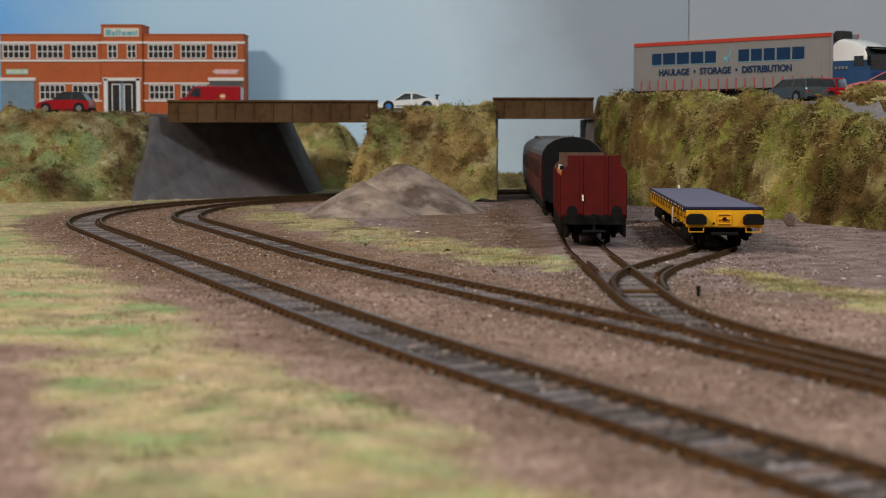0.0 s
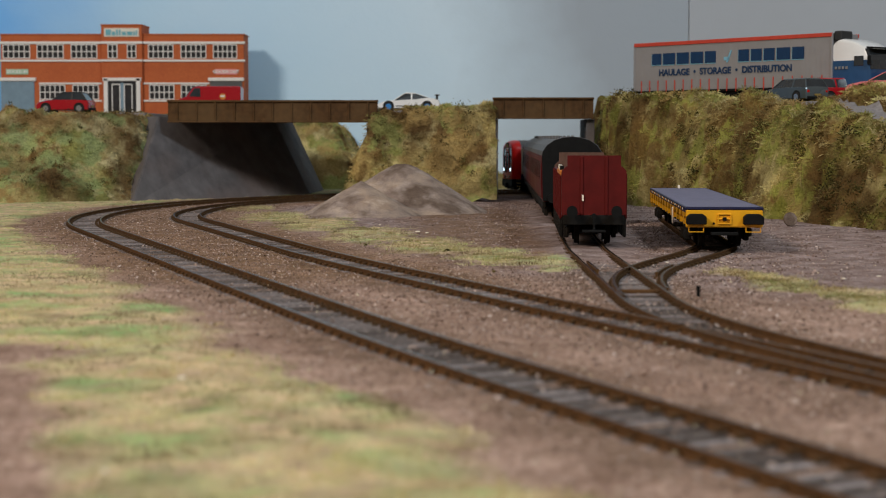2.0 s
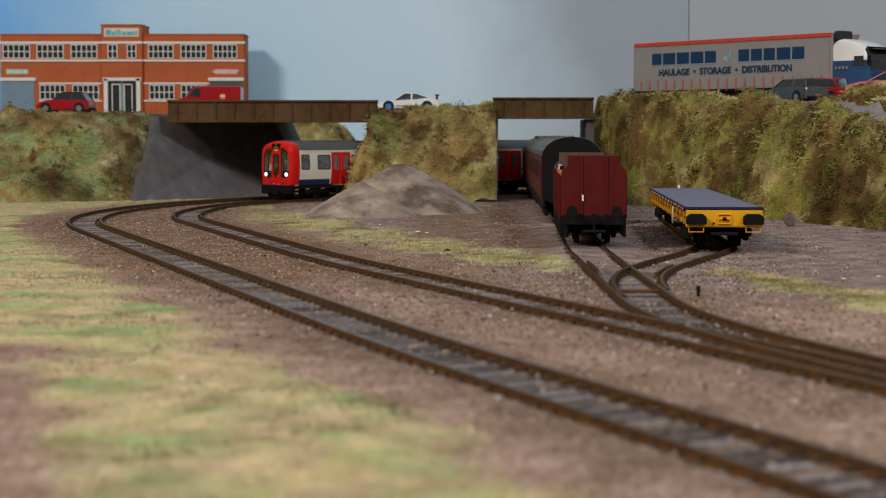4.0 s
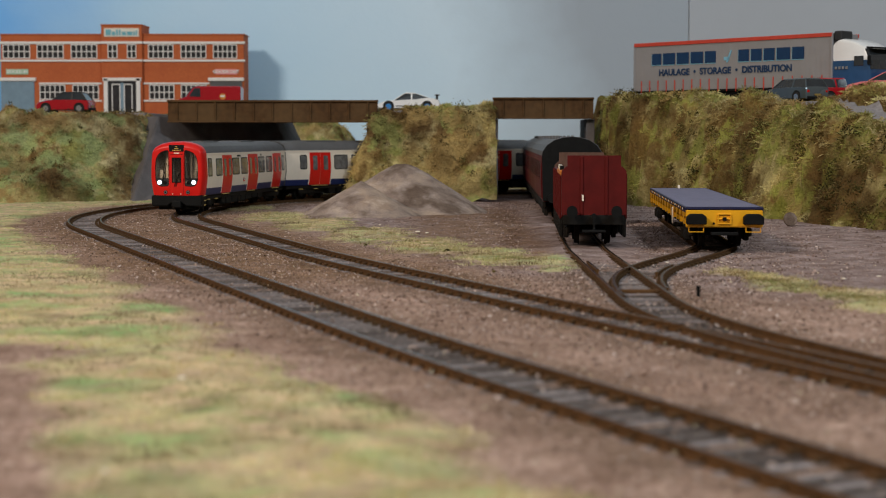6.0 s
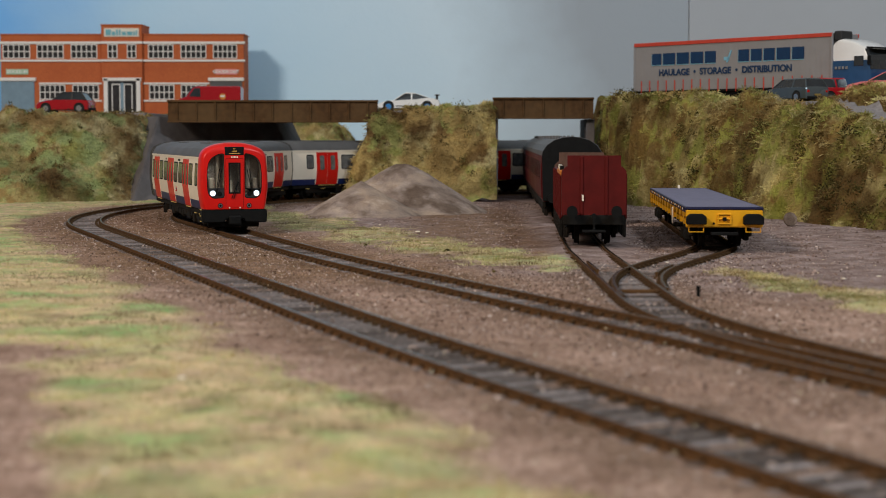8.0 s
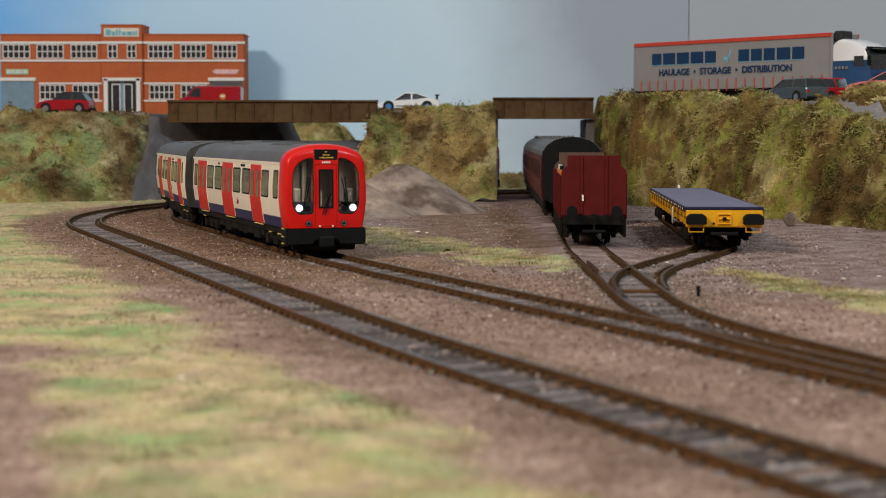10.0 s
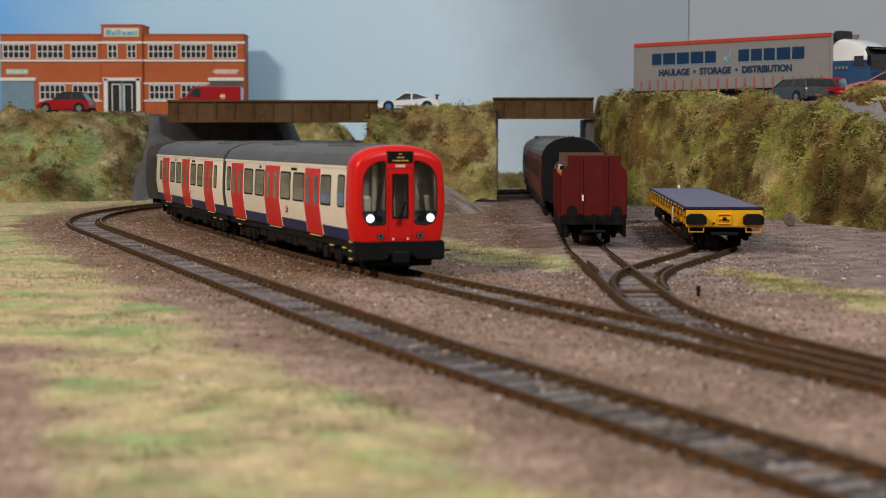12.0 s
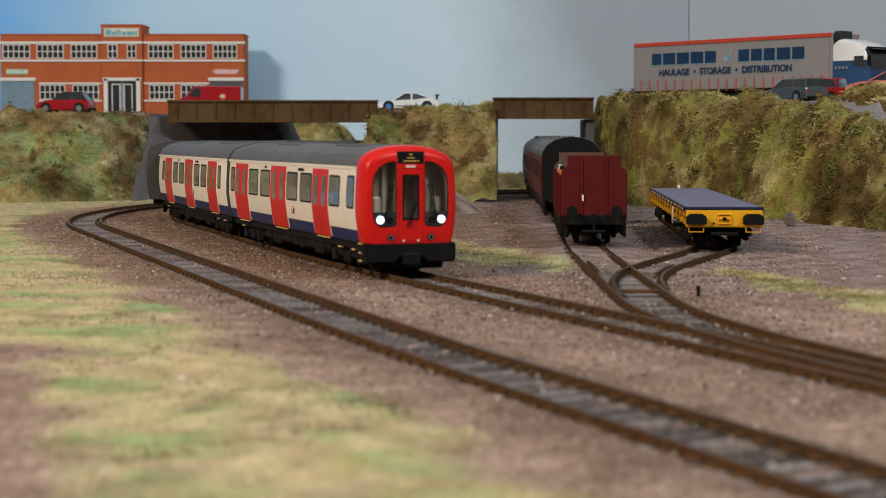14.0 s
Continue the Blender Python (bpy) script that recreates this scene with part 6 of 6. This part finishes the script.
blades("meadow_grass", meadow(14000, 31, -330, 260, 190, 1330, 0.2), M_FIBRE, "short olive and yellow static grass", "grass", 0.9, 2.6, 0.13, 6, 32, 1.3)


def strip_spots(n, seed):
    """Denser tufts along the verge between the tracks and the yard."""
    rnd = random.Random(seed)
    out = []
    tries = 0
    while len(out) < n and tries < n * 30:
        tries += 1
        k = rnd.uniform(0, len(GRASS_STRIP) - 1.001)
        if 6 <= int(k) < 7:
            continue
        (a, b, r), (a2, b2, r2) = GRASS_STRIP[int(k)], GRASS_STRIP[int(k) + 1]
        f = k - int(k)
        x, y = a + (a2 - a) * f + rnd.gauss(0, r * 0.55), b + (b2 - b) * f + rnd.gauss(0, r * 0.9)
        if track_gap(Q_IN, x, y)[0] > 20 and track_gap(Q_SID, x, y)[0] > 18 and grassy(x, y) + 0.4 * wob(x, y, 9) > 0.45:
            out.append((x, y, ground_z(x, y) + 0.4, Vector((0, 0, 1))))
    return out


blades("verge_grass", strip_spots(4500, 36), M_VERGE, "tufty straw and olive grass along the verge", "grass", 1.2, 3.4, 0.12, 6, 37, 1.1)


def chips(n, seed):
    """Loose stones beside and between the rails."""
    rnd = random.Random(seed)
    verts, faces = [], []
    for k in range(n):
        path = (P_INNER, P_OUTER, P_SIDING, P_SPUR)[min(3, int(rnd.random() * 3.7))]
        lo = {id(P_INNER): ARC_START + 500, id(P_OUTER): 900}.get(id(path), 200 if path is P_SIDING else 0)
        q, d = path.place(rnd.uniform(lo, path.s[-1]))
        nn = Vector((-d.y, d.x))
        off = rnd.gauss(0, 34)
        if 7.0 < abs(off) < 11.0 or (abs(off) < 7 and rnd.random() < 0.75):
            continue
        p = q + nn * off
        c = Vector((p.x, p.y, ground_z(p.x, p.y) + (0.1 if abs(off) > 12 else -0.1)))
        r = 0.2 + 0.6 * rnd.random() ** 2
        i = len(verts)
        verts += [c + Vector((rnd.uniform(-1, 1), rnd.uniform(-1, 1), rnd.uniform(-0.4, 1.0))).normalized() * r for _ in range(4)]
        faces += [(i, i + 1, i + 2), (i, i + 2, i + 3), (i, i + 3, i + 1), (i + 1, i + 3, i + 2)]
    return stuff("ballast_chips", verts, faces, M_STONE, "loose pinkish ballast chips along the tracks", "ballast")


chips(95000, 41)


def clods(n, seed):
    """Crumbs of dried earth over the goods yard."""
    rnd = random.Random(seed)
    verts, faces = [], []
    while len(verts) < 5 * n:
        x, y = rnd.uniform(-70, 260), rnd.uniform(590, 1330)
        if rnd.random() > yard(x, y) * (0.5 + 0.9 * wob(x, y, 45, 3)) or track_gap(Q_SID, x, y)[0] < 10:
            continue
        r = 0.25 + 0.9 * rnd.random() ** 4
        c = Vector((x, y, ground_z(x, y) + 0.25))
        i = len(verts)
        verts += [c + Vector((math.cos(a) * r * rnd.uniform(0.7, 1.3), math.sin(a) * r * rnd.uniform(0.7, 1.3), -0.4)) for a in (0, 1.57, 3.14, 4.71)] + [c + Vector((0, 0, r * rnd.uniform(0.4, 0.9)))]
        faces += [(i + k, i + (k + 1) % 4, i + 4) for k in range(4)]
    return stuff("yard_crumbs", verts, faces, M_CRUMB, "crumbs of pinkish dried earth over the yard", "earth crumbs")


clods(9000, 61)


def glints(n, seed):
    """Pale glossy grains added in the grass and ballast as sparkles of light."""
    rnd = random.Random(seed)
    verts, faces = [], []
    for k in range(n):
        y = 200 + 500 * rnd.random() ** 1.2
        x = rnd.uniform(-0.29, 0.27) * y
        r = rnd.uniform(0.22, 0.5)
        c = Vector((x, y, ground_z(x, y) + 1.0 + 0.6 * grassy(x, y)))
        i = len(verts)
        verts += [c + Vector((rnd.uniform(-1, 1), rnd.uniform(-1, 1), rnd.uniform(-0.6, 1.0))).normalized() * r for _ in range(4)]
        faces += [(i, i + 1, i + 2), (i, i + 2, i + 3), (i, i + 3, i + 1), (i + 1, i + 3, i + 2)]
    return stuff("pale_grains", verts, faces, M_SPARKLE, "pale glossy grains standing in for sparkles of light on the ground", "grains")


# Pale colour makes each grain read as a sparkle.
M_SPARKLE = material("sparkle_paint", (0.8, 0.7, 0.5), 0.15, 0, 0.3, 40, coat=0.6)
glints(420, 77)


# ---- small clutter ----
def chip(name, label, cat, x, y, z, r, mat, n=10, flat=0.5, seed=1):
    rnd = random.Random(seed)
    bm = bmesh.new()
    bmesh.ops.create_icosphere(bm, subdivisions=2, radius=r)
    for v in bm.verts:
        v.co *= 1 + rnd.uniform(-0.18, 0.18)
        v.co.z *= flat
    ob = part(name, bm, mat)
    ob.matrix_world = pose(x * MM, y * MM, z * MM, 0, 0, rnd.uniform(0, 180))
    return tagged(ob, label, cat)


bm = bmesh.new()
cyl(bm, (0, 0, 0), (0, 1, 0), 4.2, 1.6, 28)
bmesh.ops.bevel(bm, geom=bm.edges[:], offset=0.25, segments=1, affect="EDGES")
disc = part("wooden_disc", bm, M_SAND)
disc.matrix_world = pose(209 * MM, 982 * MM, 1.9 * MM, -12, 0, 12)
tagged(disc, "small round pinkish disc standing at the embankment foot", "disc")

bm = bmesh.new()
box(bm, -0.55, 0.55, -0.55, 0.55, -2, 1.5, 0.15)
box(bm, -0.75, 0.75, -0.75, 0.75, 1.5, 1.9, 0.15)
post = part("ground_post", bm, M_BLACK)
post.matrix_world = pose(86 * MM, 548 * MM, -0.6 * MM)
tagged(post, "stubby black post beside the turnout", "post")

# White chips; those at (-55, 341) and (-52, 248) stand in for glints.
for k, (x, y, r) in enumerate(((-14, 906, 1.5), (-9, 903, 1.0), (150, 610, 0.9), (166, 620, 0.8), (-38, 980, 0.8), (-55, 341, 0.9), (-52, 248, 0.6), (95, 690, 0.8), (62, 735, 0.9), (118, 690, 0.7))):
    chip("white_flake", "white chip on the ground, in places standing in for a glint", "flake", x, y, -1.6 + 2.4 * grassy(x, y), r, M_WHITE, seed=k, flat=0.35)
for k, (x, y, r) in enumerate(((2, 757, 1.6), (-38, 800, 0.9), (-100, 690, 1.0), (-30, 690, 0.8), (91, 372, 1.1), (-60, 910, 1.0), (20, 640, 0.8))):
    chip("dark_twig", "dark crumb of scatter lying on the ballast", "scatter crumb", x, y, -1.4, r, M_BUSH, seed=50 + k, flat=0.6)
FRONT = [(0.0, -60), (1.0, 75), (2.0, 209.5), (3.0, 352), (4.0, 493.5), (5.0, 621.5), (5.5, 680.6), (6.0, 737.1), (6.5, 792.2), (7.0, 847.3), (7.5, 902.9),
         (8.0, 959.3), (9.0, 1066.5), (10.0, 1154.9), (10.5, 1189.1), (11.0, 1216.1), (11.5, 1236.8), (12.0, 1251.5), (12.5, 1259.3), (13.0, 1262.1), (13.5, 1262.3), (14.0, 1262.3)]


def front_at(t):
    """How far the train's front is past the start of the curve."""
    n = len(FRONT)
    i = max(0, min(n - 2, sum(1 for q in FRONT if q[0] <= t) - 1))

    def slope(j):
        a, b = FRONT[max(0, j - 1)], FRONT[min(n - 1, j + 1)]
        return (b[1] - a[1]) / (b[0] - a[0])
    (t0, s0), (t1, s1) = FRONT[i], FRONT[i + 1]
    d = t1 - t0
    u = (t - t0) / d
    return (ARC_START + (2 * u**3 - 3 * u**2 + 1) * s0 + (u**3 - 2 * u**2 + u) * d * slope(i)
            + (3 * u**2 - 2 * u**3) * s1 + (u**3 - u**2) * d * slope(i + 1))


def motions():
    """Key the train along the inner track; each bogie follows the rails."""
    times = [i * 0.25 for i in range(57)]
    for i, car in enumerate(TRAIN):
        flip = i == len(TRAIN) - 1
        walk(car, [(t, placed_on(P_INNER, front_at(t) - i * CAR_PITCH, CAR_L, PIVOT, flip)) for t in times])
        for ob in car.children:
            if ob.name.startswith("bogie"):
                y = ob.matrix_basis.translation.y / MM
                k = (1 if y > 0 else -1) * (-1 if flip else 1)
                walk(ob, [(t, pose(0, y * MM, 0, 0, 0, bogie_turn(P_INNER, front_at(t) - i * CAR_PITCH, CAR_L, PIVOT, k))) for t in times[::2]])


motions()
